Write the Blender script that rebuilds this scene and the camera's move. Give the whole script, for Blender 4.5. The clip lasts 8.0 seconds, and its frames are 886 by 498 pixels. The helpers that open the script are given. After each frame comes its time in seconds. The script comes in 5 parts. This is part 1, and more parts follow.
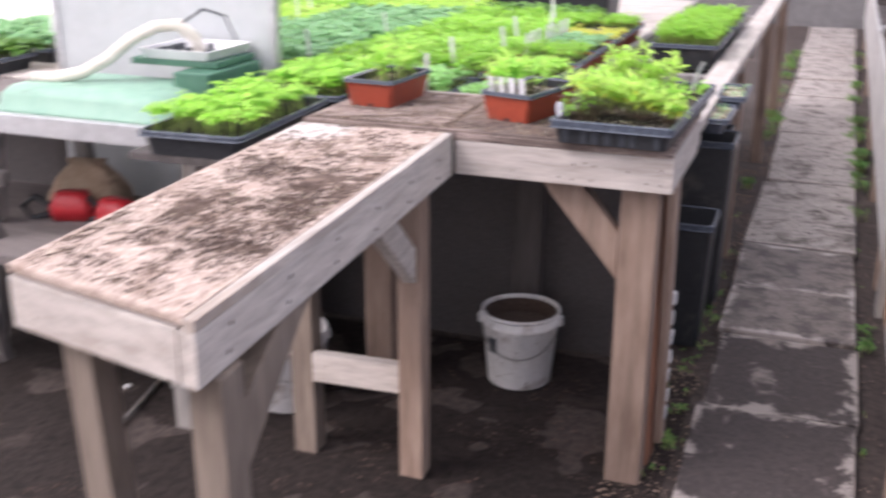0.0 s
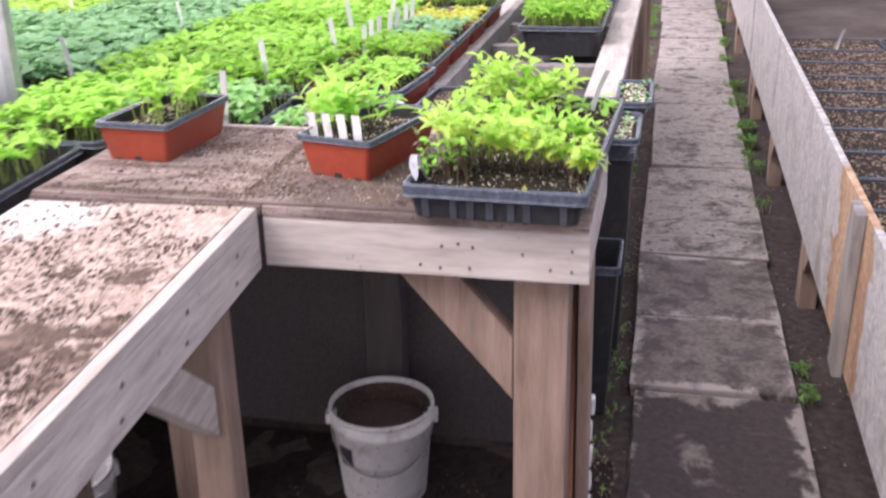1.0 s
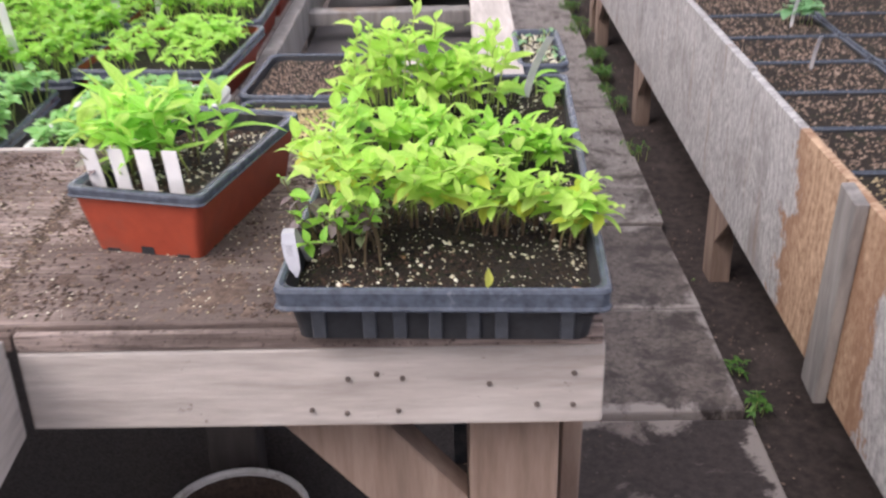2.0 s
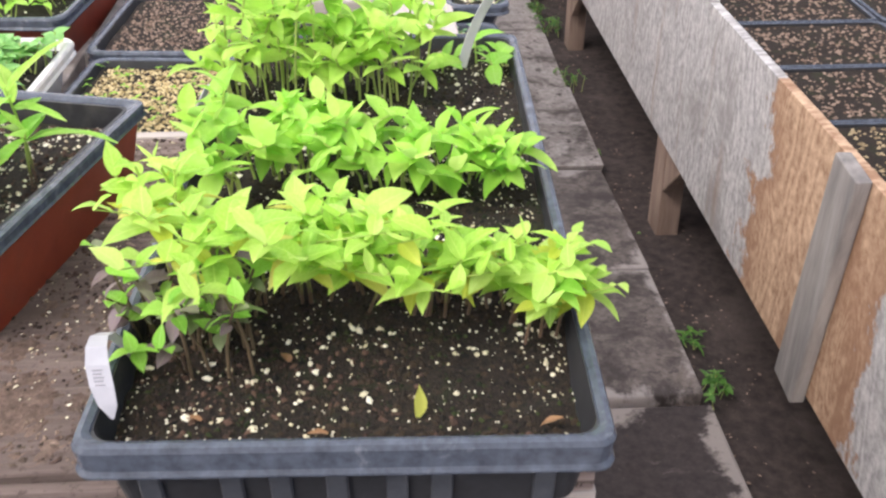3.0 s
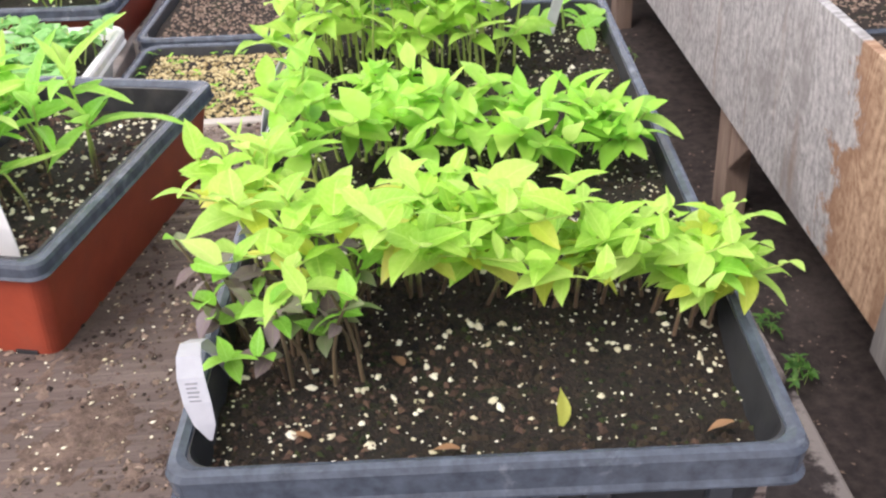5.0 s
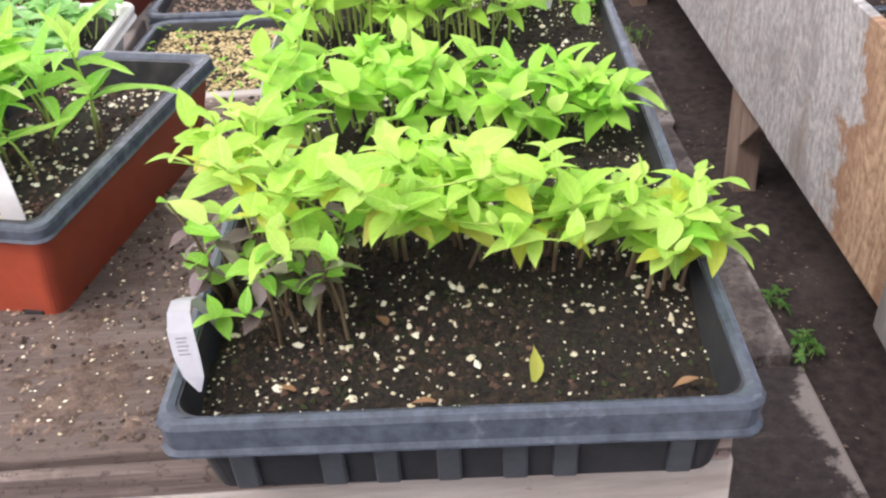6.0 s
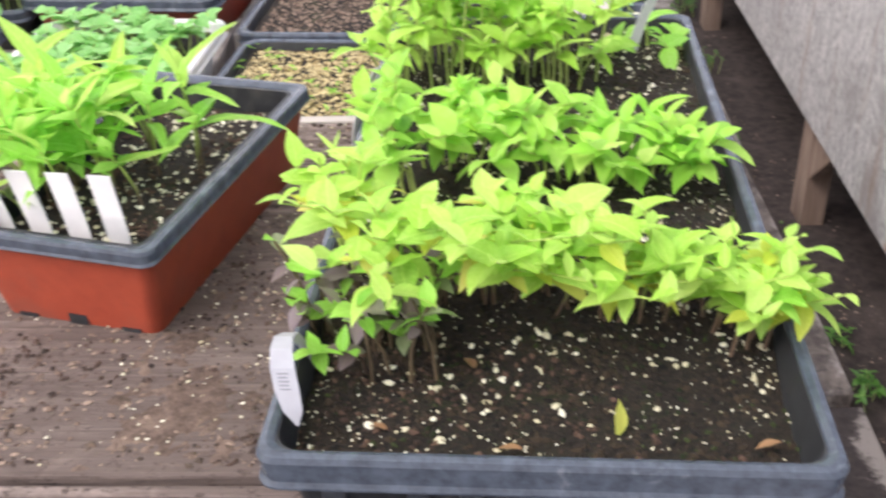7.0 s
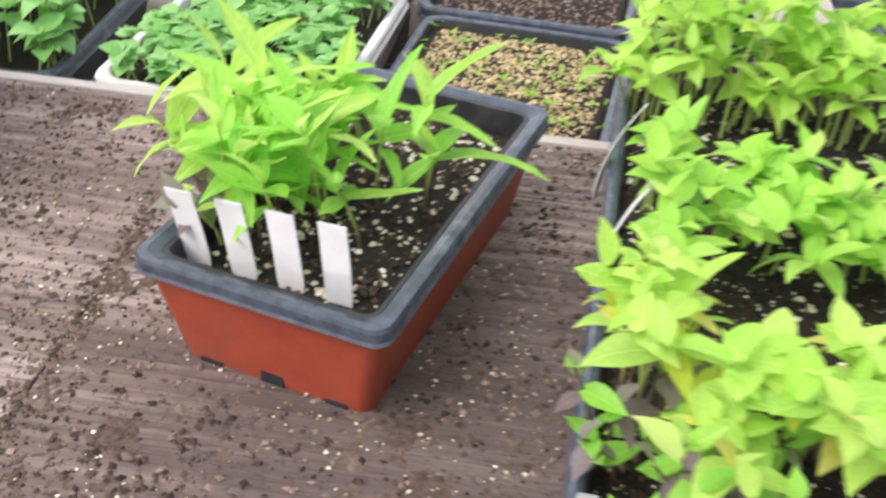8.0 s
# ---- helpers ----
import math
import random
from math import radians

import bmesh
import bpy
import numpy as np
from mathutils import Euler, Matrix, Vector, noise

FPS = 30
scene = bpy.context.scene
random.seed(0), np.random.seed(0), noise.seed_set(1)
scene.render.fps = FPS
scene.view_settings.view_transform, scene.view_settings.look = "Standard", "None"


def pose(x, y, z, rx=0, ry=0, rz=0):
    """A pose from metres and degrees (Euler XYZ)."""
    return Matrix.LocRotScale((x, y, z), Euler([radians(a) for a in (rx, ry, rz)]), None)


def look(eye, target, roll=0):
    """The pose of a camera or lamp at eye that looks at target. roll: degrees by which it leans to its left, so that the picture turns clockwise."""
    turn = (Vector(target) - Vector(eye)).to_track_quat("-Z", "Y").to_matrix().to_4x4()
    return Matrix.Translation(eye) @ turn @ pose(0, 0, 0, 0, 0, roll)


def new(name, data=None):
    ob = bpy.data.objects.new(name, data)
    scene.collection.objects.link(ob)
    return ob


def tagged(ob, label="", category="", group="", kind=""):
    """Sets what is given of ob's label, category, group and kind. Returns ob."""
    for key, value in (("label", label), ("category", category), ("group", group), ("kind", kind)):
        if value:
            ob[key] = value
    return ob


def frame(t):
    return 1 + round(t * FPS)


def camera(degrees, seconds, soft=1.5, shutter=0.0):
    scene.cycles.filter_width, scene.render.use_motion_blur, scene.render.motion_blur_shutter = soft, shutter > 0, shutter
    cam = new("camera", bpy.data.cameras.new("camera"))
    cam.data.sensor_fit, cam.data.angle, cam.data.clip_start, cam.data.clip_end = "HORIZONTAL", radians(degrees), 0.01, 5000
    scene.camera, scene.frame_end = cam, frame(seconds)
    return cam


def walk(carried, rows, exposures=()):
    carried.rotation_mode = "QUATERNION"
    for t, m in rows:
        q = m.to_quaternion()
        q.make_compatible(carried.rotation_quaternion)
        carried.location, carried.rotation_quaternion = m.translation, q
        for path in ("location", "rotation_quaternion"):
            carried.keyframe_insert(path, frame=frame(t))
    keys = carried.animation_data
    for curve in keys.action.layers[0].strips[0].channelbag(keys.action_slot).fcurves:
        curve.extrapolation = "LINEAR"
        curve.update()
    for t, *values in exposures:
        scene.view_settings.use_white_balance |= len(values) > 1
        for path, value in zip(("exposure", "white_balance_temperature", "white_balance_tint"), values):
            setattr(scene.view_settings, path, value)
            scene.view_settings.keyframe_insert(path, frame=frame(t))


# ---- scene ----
cam = camera(46.3, 8.0, 2.3, 0.4)
PATH = [
    (0, (0.032, 0.162, 1.411), (-0.631, 1.93, 0.754), 0.2),
    (0.5, (-0.037, 0.562, 1.403), (-0.455, 2.395, 0.718), -2.0),
    (0.7, (-0.085, 0.733, 1.379), (-0.511, 2.563, 0.694), -1.0),
    (1, (-0.179, 0.994, 1.397), (-0.581, 2.809, 0.66), -1.3),
    (1.2, (-0.242, 1.137, 1.373), (-0.544, 2.98, 0.657), -1.7),
    (2.3, (-0.418, 1.84, 1.307), (-0.435, 3.566, 0.297), -1.2),
    (2.5, (-0.407, 1.922, 1.291), (-0.446, 3.61, 0.22), -1.4),
    (3, (-0.397, 2.024, 1.276), (-0.281, 3.725, 0.232), 0.2),
    (3.5, (-0.402, 2.08, 1.249), (-0.308, 3.743, 0.142), -0.3),
    (4, (-0.419, 2.101, 1.218), (-0.417, 3.794, 0.153), -3.0),
    (4.5, (-0.422, 2.098, 1.217), (-0.448, 3.792, 0.154), -4.4),
    (4.7, (-0.445, 2.099, 1.223), (-0.394, 3.799, 0.172), -3.1),
    (6, (-0.422, 2.071, 1.234), (-0.42, 3.749, 0.145), -3.7),
    (6.5, (-0.427, 2.067, 1.236), (-0.401, 3.748, 0.152), -2.6),
    (7, (-0.443, 2.068, 1.263), (-0.541, 3.753, 0.189), -2.4),
    (7.5, (-0.486, 2.094, 1.286), (-0.739, 3.76, 0.209), -1.9),
    (7.6, (-0.509, 2.122, 1.305), (-0.734, 3.746, 0.159), -0.8),
    (8, (-0.578, 2.21, 1.257), (-0.778, 3.823, 0.091), 3.3),
]
walk(cam, [(t, look(eye, target, roll)) for t, eye, target, roll in PATH], [(0.0, 1.09, 6100, 21), (1.2, 1.17, 6150, 25), (2.3, 0.79, 6200, 17), (3.0, 1.12, 6250, 16), (6.0, 1.08, 6250, 16), (7.0, 1.11, 6200, 15), (7.5, 1.17, 6200, 16), (8.0, 0.92, 6150, 13)])

# ---- light ----
world = bpy.data.worlds.new("overcast_sky")
scene.world = world
world.use_nodes = True
wt = world.node_tree
sky = wt.nodes.new("ShaderNodeTexSky")
sky.sky_type = "NISHITA"
sky.sun_disc = False
sky.sun_elevation, sky.sun_rotation = radians(50), radians(235)
sky.air_density, sky.dust_density, sky.ozone_density = 1.0, 6.0, 0.4
wt.links.new(sky.outputs["Color"], wt.nodes["Background"].inputs["Color"])
wt.nodes["Background"].inputs["Strength"].default_value = 0.15
sun = new("sun", bpy.data.lights.new("sun", "SUN"))
sun.data.energy, sun.data.angle, sun.data.color = 1.15, radians(40), (1.0, 0.97, 0.93)
sun.matrix_world = look((-5.0, -0.5, 8.0), (-0.6, 2.6, 0.8))

# ---- materials ----


def nodes_of(name):
    m = bpy.data.materials.new(name)
    m.use_nodes = True
    return m, m.node_tree, m.node_tree.nodes["Principled BSDF"]


def noise_node(t, coords, scale, detail=6.0, rough=0.6, distort=0.0):
    n = t.nodes.new("ShaderNodeTexNoise")
    n.inputs["Scale"].default_value = scale
    n.inputs["Detail"].default_value = detail
    n.inputs["Roughness"].default_value = rough
    n.inputs["Distortion"].default_value = distort
    t.links.new(coords, n.inputs["Vector"])
    return n.outputs["Fac"]


def ramp(t, fac, stops):
    r = t.nodes.new("ShaderNodeValToRGB")
    e = r.color_ramp.elements
    while len(e) < len(stops):
        e.new(0.5)
    for k, (p, c) in zip(e, stops):
        k.position, k.color = p, (*c, 1.0)
    t.links.new(fac, r.inputs["Fac"])
    return r.outputs["Color"]


def blend(t, fac, a, b):
    n = t.nodes.new("ShaderNodeMix")
    n.data_type = "RGBA"
    for value, socket in ((fac, n.inputs[0]), (a, n.inputs[6]), (b, n.inputs[7])):
        if hasattr(value, "is_linked"):
            t.links.new(value, socket)
        elif isinstance(value, tuple):
            socket.default_value = (*value, 1.0)
        else:
            socket.default_value = value
    return n.outputs[2]


def mathop(t, kind, a, c=0.0, d=None):
    """A math node over sockets or numbers."""
    n = t.nodes.new("ShaderNodeMath")
    n.operation = kind
    for k, value in enumerate((a, c, d)):
        if value is None:
            continue
        if hasattr(value, "is_linked"):
            t.links.new(value, n.inputs[k])
        else:
            n.inputs[k].default_value = value
    return n.outputs[0]


def worn(t, coords, col, colour, middle, reach, ragged):
    """Paler wear along the edges of a slab, with a ragged outline."""
    whole = t.nodes.new("ShaderNodeTexCoord")
    xyz = t.nodes.new("ShaderNodeSeparateXYZ")
    t.links.new(whole.outputs["Generated"], xyz.inputs[0])
    off = mathop(t, "MAXIMUM", mathop(t, "ABSOLUTE", mathop(t, "SUBTRACT", xyz.outputs["X"], middle)), mathop(t, "ABSOLUTE", mathop(t, "SUBTRACT", xyz.outputs["Y"], 0.5)))
    wob = mathop(t, "MULTIPLY_ADD", mathop(t, "SUBTRACT", noise_node(t, coords, 7.0, 9.0, 0.7, 0.3), 0.5), ragged, off)
    return blend(t, ramp(t, wob, [(reach, (0, 0, 0)), (reach + 0.05, (0.85, 0.85, 0.85))]), col, colour)


def ragged_spot(t, coords, col, colour, middle, reach):
    """A patch of another colour with a ragged outline round one point."""
    far_off = t.nodes.new("ShaderNodeVectorMath")
    far_off.operation = "DISTANCE"
    t.links.new(coords, far_off.inputs[0])
    far_off.inputs[1].default_value = middle
    wob = mathop(t, "MULTIPLY_ADD", mathop(t, "SUBTRACT", noise_node(t, coords, 18.0, 9.0, 0.75, 0.3), 0.5), 0.34, far_off.outputs["Value"])
    return blend(t, ramp(t, wob, [(reach - 0.03, (0.7, 0.7, 0.7)), (reach + 0.05, (0, 0, 0))]), col, colour)


def surface(name, dark, light, stain=None, grain=60.0, blotch=6.0, cover=(0.5, 0.62), stretch=(1, 1, 1), rough=0.8, relief=0.25, metal=0.0, depth=0.004, gloss=0.5, fleck=None, pieces=False, spot=None, edge=None, streak=None):
    """A surface with grain between two colours, and stains of a third colour with their own outline."""
    m, t, p = nodes_of(name)
    tc = t.nodes.new("ShaderNodeTexCoord")
    mp = t.nodes.new("ShaderNodeMapping")
    mp.inputs["Scale"].default_value = stretch
    info = t.nodes.new("ShaderNodeObjectInfo")
    off = t.nodes.new("ShaderNodeVectorMath")
    off.operation = "MULTIPLY"
    off.inputs[1].default_value = (7.0, 5.0, 3.0)
    t.links.new(info.outputs["Random"], off.inputs[0])
    t.links.new(off.outputs[0], mp.inputs["Location"])
    t.links.new(tc.outputs["Object"], mp.inputs["Vector"])
    v = mp.outputs["Vector"]
    g = noise_node(t, v, grain, 8.0, 0.65)
    if pieces:
        geo = t.nodes.new("ShaderNodeNewGeometry")
        col = ramp(t, geo.outputs["Random Per Island"], [(0.0, dark), (1.0, light)])
    else:
        col = ramp(t, g, [(0.3, dark), (0.68, light)])
    if stain:
        s = noise_node(t, v, blotch, 9.0, 0.68, 0.4)
        mask = ramp(t, s, [(cover[0], (0, 0, 0)), (cover[1], (1, 1, 1))])
        col = blend(t, mask, col, stain)
    if fleck:
        spots = noise_node(t, tc.outputs["Object"], fleck[1], 5.0, 0.75)
        col = blend(t, ramp(t, spots, [(fleck[2], (0, 0, 0)), (fleck[2] + 0.05, (1, 1, 1))]), col, fleck[0])
    if streak:
        lines = t.nodes.new("ShaderNodeMapping")
        lines.inputs["Scale"].default_value = streak[1]
        t.links.new(tc.outputs["Object"], lines.inputs["Vector"])
        run = noise_node(t, lines.outputs["Vector"], streak[2], 6.0, 0.6, 0.3)
        col = blend(t, ramp(t, run, [(streak[3], (0, 0, 0)), (streak[3] + 0.1, (0.8, 0.8, 0.8))]), col, streak[0])
    if edge:
        col = worn(t, tc.outputs["Object"], col, *edge)
    if spot:
        col = ragged_spot(t, tc.outputs["Object"], col, *spot)
    t.links.new(col, p.inputs["Base Color"])
    p.inputs["Roughness"].default_value = rough
    p.inputs["Metallic"].default_value = metal
    p.inputs["Specular IOR Level"].default_value = gloss
    if relief:
        b = t.nodes.new("ShaderNodeBump")
        b.inputs["Strength"].default_value = relief
        b.inputs["Distance"].default_value = depth
        t.links.new(g, b.inputs["Height"])
        t.links.new(b.outputs["Normal"], p.inputs["Normal"])
    return m


def leafy(name, tones, thin=(0.3, 0.55, 0.05), through_part=0.42, rough=0.42, veins=False):
    """Leaves: a tone for each leaf out of a range, veined a little, with light shining through."""
    m, t, p = nodes_of(name)
    info, geo = t.nodes.new("ShaderNodeObjectInfo"), t.nodes.new("ShaderNodeNewGeometry")
    add = t.nodes.new("ShaderNodeMath")
    add.operation = "ADD"
    t.links.new(info.outputs["Random"], add.inputs[0])
    t.links.new(geo.outputs["Random Per Island"], add.inputs[1])
    fr = t.nodes.new("ShaderNodeMath")
    fr.operation = "FRACT"
    t.links.new(add.outputs[0], fr.inputs[0])
    n = len(tones)
    col = ramp(t, fr.outputs[0], [(i / max(1, n - 1), c) for i, c in enumerate(tones)])
    tc = t.nodes.new("ShaderNodeTexCoord")
    spots = noise_node(t, tc.outputs["Object"], 220.0, 4.0, 0.6)
    col = blend(t, ramp(t, spots, [(0.45, (0, 0, 0)), (0.75, (0.35, 0.35, 0.35))]), col, thin)
    if veins:
        xyz = t.nodes.new("ShaderNodeSeparateXYZ")
        t.links.new(tc.outputs["Object"], xyz.inputs[0])

        def calc(kind, a, c):
            n = t.nodes.new("ShaderNodeMath")
            n.operation = kind
            for k, value in ((0, a), (1, c)):
                if hasattr(value, "is_linked"):
                    t.links.new(value, n.inputs[k])
                elif value is not None:
                    n.inputs[k].default_value = value
            return n.outputs[0]

        side = calc("ABSOLUTE", xyz.outputs["X"], None)
        rib = calc("LESS_THAN", side, 0.00045)
        along = calc("SUBTRACT", xyz.outputs["Y"], calc("MULTIPLY", side, 0.9))
        lateral = calc("MULTIPLY", calc("GREATER_THAN", calc("SINE", calc("MULTIPLY", along, 1150.0), None), 0.93), 0.5)
        col = blend(t, calc("MULTIPLY", calc("MAXIMUM", rib, lateral), 0.55), col, thin)
        bmp = t.nodes.new("ShaderNodeBump")
        bmp.inputs["Strength"].default_value, bmp.inputs["Distance"].default_value = 0.5, 0.0012
        t.links.new(noise_node(t, tc.outputs["Object"], 160.0, 3.0, 0.5), bmp.inputs["Height"])
        t.links.new(bmp.outputs["Normal"], p.inputs["Normal"])
    t.links.new(col, p.inputs["Base Color"])
    p.inputs["Roughness"].default_value = rough
    p.inputs["Specular IOR Level"].default_value = 0.4
    tr = t.nodes.new("ShaderNodeBsdfTranslucent")
    t.links.new(blend(t, 0.5, col, thin), tr.inputs["Color"])
    mix = t.nodes.new("ShaderNodeMixShader")
    mix.inputs[0].default_value = through_part
    t.links.new(p.outputs[0], mix.inputs[1])
    t.links.new(tr.outputs[0], mix.inputs[2])
    t.links.new(mix.outputs[0], t.nodes["Material Output"].inputs["Surface"])
    return m


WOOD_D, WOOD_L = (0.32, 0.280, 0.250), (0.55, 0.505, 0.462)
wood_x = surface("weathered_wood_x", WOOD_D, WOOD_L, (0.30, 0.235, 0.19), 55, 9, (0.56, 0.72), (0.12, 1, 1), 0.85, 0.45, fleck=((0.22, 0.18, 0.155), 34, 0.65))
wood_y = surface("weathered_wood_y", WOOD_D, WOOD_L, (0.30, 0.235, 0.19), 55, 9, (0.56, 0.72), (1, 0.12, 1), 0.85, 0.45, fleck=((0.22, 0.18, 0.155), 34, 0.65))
# darker and browner than the two above, grain running upright
wood_z = surface("dark_weathered_wood_z", (0.18, 0.120, 0.088), (0.33, 0.243, 0.190), (0.14, 0.098, 0.073), 40, 4, (0.55, 0.75), (1, 1, 0.12), 0.85, 0.35)
# darker and less brown than the post wood, for legs and a brace
wood_leg = surface("dark_leg_wood", (0.115, 0.088, 0.070), (0.235, 0.189, 0.152), (0.09, 0.069, 0.055), 40, 4, (0.55, 0.75), (1, 1, 0.12), 0.85, 0.35)
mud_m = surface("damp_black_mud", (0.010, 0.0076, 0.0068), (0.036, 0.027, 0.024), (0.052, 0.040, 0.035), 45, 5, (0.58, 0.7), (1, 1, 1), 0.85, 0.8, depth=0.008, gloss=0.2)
cedar = surface("red_cedar", (0.22, 0.09, 0.05), (0.36, 0.17, 0.10), (0.15, 0.07, 0.04), 40, 4, (0.55, 0.75), (1, 1, 0.12), 0.85, 0.3)
# spot: damp and shade between planter and tray, put into the colour
plytop = surface("soil_dusted_shaded_plywood", (0.105, 0.074, 0.063), (0.49, 0.392, 0.345), (0.12, 0.085, 0.069), 125, 9, (0.45, 0.66), (0.06, 1, 1), 0.9, 1.0, fleck=((0.055, 0.038, 0.032), 130, 0.57), spot=((0.085, 0.062, 0.053), (-0.585, 2.58, 0.86), 0.16), streak=((0.085, 0.060, 0.050), (0.035, 1, 1), 260, 0.57))
armtop = surface("soil_dusted_boards", (0.29, 0.212, 0.170), (0.60, 0.490, 0.425), (0.25, 0.172, 0.130), 90, 9, (0.50, 0.66), (1, 0.4, 1), 0.9, 0.8, fleck=((0.10, 0.07, 0.056), 120, 0.60), spot=((0.68, 0.64, 0.60), (-1.17, 2.37, 0.86), 0.11))


def rings(t, coords, scale, count):
    """The wavy lines of rotary-cut veneer: contours of a smooth, drawn-out noise."""
    mp = t.nodes.new("ShaderNodeMapping")
    mp.inputs["Scale"].default_value = scale
    t.links.new(coords, mp.inputs["Vector"])
    n = noise_node(t, mp.outputs["Vector"], 1.0, 2.0, 0.45, 0.25)
    return mathop(t, "MULTIPLY_ADD", mathop(t, "SINE", mathop(t, "MULTIPLY", n, count)), 0.5, 0.5)


def veneer(name, grey, bare, middle=None, reach=0.0):
    """Weathered grey veneer with wavy grain; where middle is given its face is worn off round that place along y."""
    m, t, p = nodes_of(name)
    tc = t.nodes.new("ShaderNodeTexCoord")
    v = tc.outputs["Object"]
    line = rings(t, v, (1.0, 9.0, 3.0), 95.0)
    fine = noise_node(t, v, 70, 6.0, 0.65)
    g = mathop(t, "MULTIPLY_ADD", line, 0.15, mathop(t, "MULTIPLY", fine, 0.85))
    col = ramp(t, g, [(0.36, grey[0]), (0.64, grey[1])])
    cloud = noise_node(t, v, 7.0, 7.0, 0.62, 0.4)
    col = blend(t, ramp(t, cloud, [(0.50, (0, 0, 0)), (0.66, (0.7, 0.7, 0.7))]), col, (0.24, 0.225, 0.215))
    drip = t.nodes.new("ShaderNodeMapping")
    drip.inputs["Scale"].default_value = (1, 1, 0.14)
    t.links.new(v, drip.inputs["Vector"])
    run = noise_node(t, drip.outputs["Vector"], 15.0, 6.0, 0.6, 0.3)
    col = blend(t, ramp(t, run, [(0.58, (0, 0, 0)), (0.72, (0.65, 0.65, 0.65))]), col, (0.25, 0.185, 0.14))
    if middle is not None:
        xyz = t.nodes.new("ShaderNodeSeparateXYZ")
        t.links.new(v, xyz.inputs[0])
        off = mathop(t, "ABSOLUTE", mathop(t, "SUBTRACT", xyz.outputs["Y"], middle))
        ragged = mathop(t, "MULTIPLY_ADD", noise_node(t, v, 6.5, 9.0, 0.66, 0.2), 0.50, off)
        mask = ramp(t, ragged, [(reach + 0.235, (1, 1, 1)), (reach + 0.255, (0, 0, 0))])
        wood = ramp(t, g, [(0.34, bare[0]), (0.66, bare[1])])
        wood = blend(t, ramp(t, run, [(0.54, (0, 0, 0)), (0.66, (0.8, 0.8, 0.8))]), wood, (0.23, 0.125, 0.07))
        border = ramp(t, ragged, [(reach + 0.13, (0, 0, 0)), (reach + 0.235, (0.7, 0.7, 0.7))])
        wood = blend(t, border, wood, (0.24, 0.125, 0.07))
        col = blend(t, mask, col, wood)
    t.links.new(col, p.inputs["Base Color"])
    p.inputs["Roughness"].default_value = 0.85
    bp = t.nodes.new("ShaderNodeBump")
    bp.inputs["Strength"].default_value, bp.inputs["Distance"].default_value = 0.35, 0.003
    t.links.new(g, bp.inputs["Height"])
    t.links.new(bp.outputs["Normal"], p.inputs["Normal"])
    return m


GREY_PLY, BARE_PLY = ((0.27, 0.262, 0.256), (0.50, 0.487, 0.476)), ((0.27, 0.16, 0.095), (0.54, 0.38, 0.25))
fence_m = veneer("grey_plywood", GREY_PLY, BARE_PLY)
bare_mix = veneer("plywood_worn_bare", GREY_PLY, BARE_PLY, 3.36, 0.245)
batten_m = surface("grey_batten", (0.14, 0.13, 0.125), (0.30, 0.28, 0.26), (0.2, 0.13, 0.08), 40, 5, (0.55, 0.7), (1, 1, 0.12), 0.85, 0.35)
darkboard = surface("dark_stained_board", (0.10, 0.085, 0.08), (0.19, 0.165, 0.155), (0.07, 0.06, 0.055), 30, 4, (0.5, 0.65), (0.15, 1, 1), 0.85, 0.3)
# wood darkened in its colour for the shade under benches and tables
shade_wood = surface("dark_shaded_wood", (0.05, 0.043, 0.041), (0.10, 0.088, 0.084), None, 30, 4, (0.5, 0.65), (1, 1, 0.15), 0.85, 0.3)
paleboard = surface("pale_dusty_board", (0.19, 0.155, 0.14), (0.29, 0.245, 0.22), (0.145, 0.118, 0.103), 30, 3, (0.55, 0.7), (1, 1, 1), 0.85, 0.2)
ground_m = surface("bare_black_earth", (0.022, 0.016, 0.014), (0.078, 0.058, 0.050), (0.10, 0.078, 0.067), 38, 3.5, (0.56, 0.7), (1, 1, 1), 0.95, 0.8, depth=0.01)
slab_l = surface("worn_concrete", (0.22, 0.195, 0.178), (0.44, 0.395, 0.365), (0.085, 0.069, 0.061), 70, 8, (0.50, 0.64), (1, 1, 1), 0.8, 0.5, fleck=((0.075, 0.062, 0.056), 26, 0.57), edge=((0.42, 0.38, 0.35), 0.5, 0.47, 0.30))
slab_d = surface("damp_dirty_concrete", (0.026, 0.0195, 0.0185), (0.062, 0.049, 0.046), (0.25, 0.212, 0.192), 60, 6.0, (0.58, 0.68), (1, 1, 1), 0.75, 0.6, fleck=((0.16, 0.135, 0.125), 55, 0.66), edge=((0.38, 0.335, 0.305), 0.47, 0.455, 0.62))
slab_m = surface("mottled_concrete", (0.095, 0.077, 0.068), (0.235, 0.198, 0.176), (0.055, 0.044, 0.040), 70, 11, (0.46, 0.60), (1, 1, 1), 0.62, 0.5, fleck=((0.075, 0.062, 0.057), 50, 0.56), edge=((0.46, 0.415, 0.385), 0.5, 0.455, 0.5))
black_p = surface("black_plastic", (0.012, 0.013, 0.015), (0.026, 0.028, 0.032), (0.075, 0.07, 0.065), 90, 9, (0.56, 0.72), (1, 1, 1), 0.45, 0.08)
# blue-grey base carries part of the sky's sheen; the pale smudges are scuffs
rim_p = surface("scuffed_rim_with_sky_sheen", (0.034, 0.042, 0.057), (0.080, 0.096, 0.126), (0.21, 0.23, 0.26), 90, 22, (0.60, 0.78), (1, 1, 1), 0.27, 0.10)
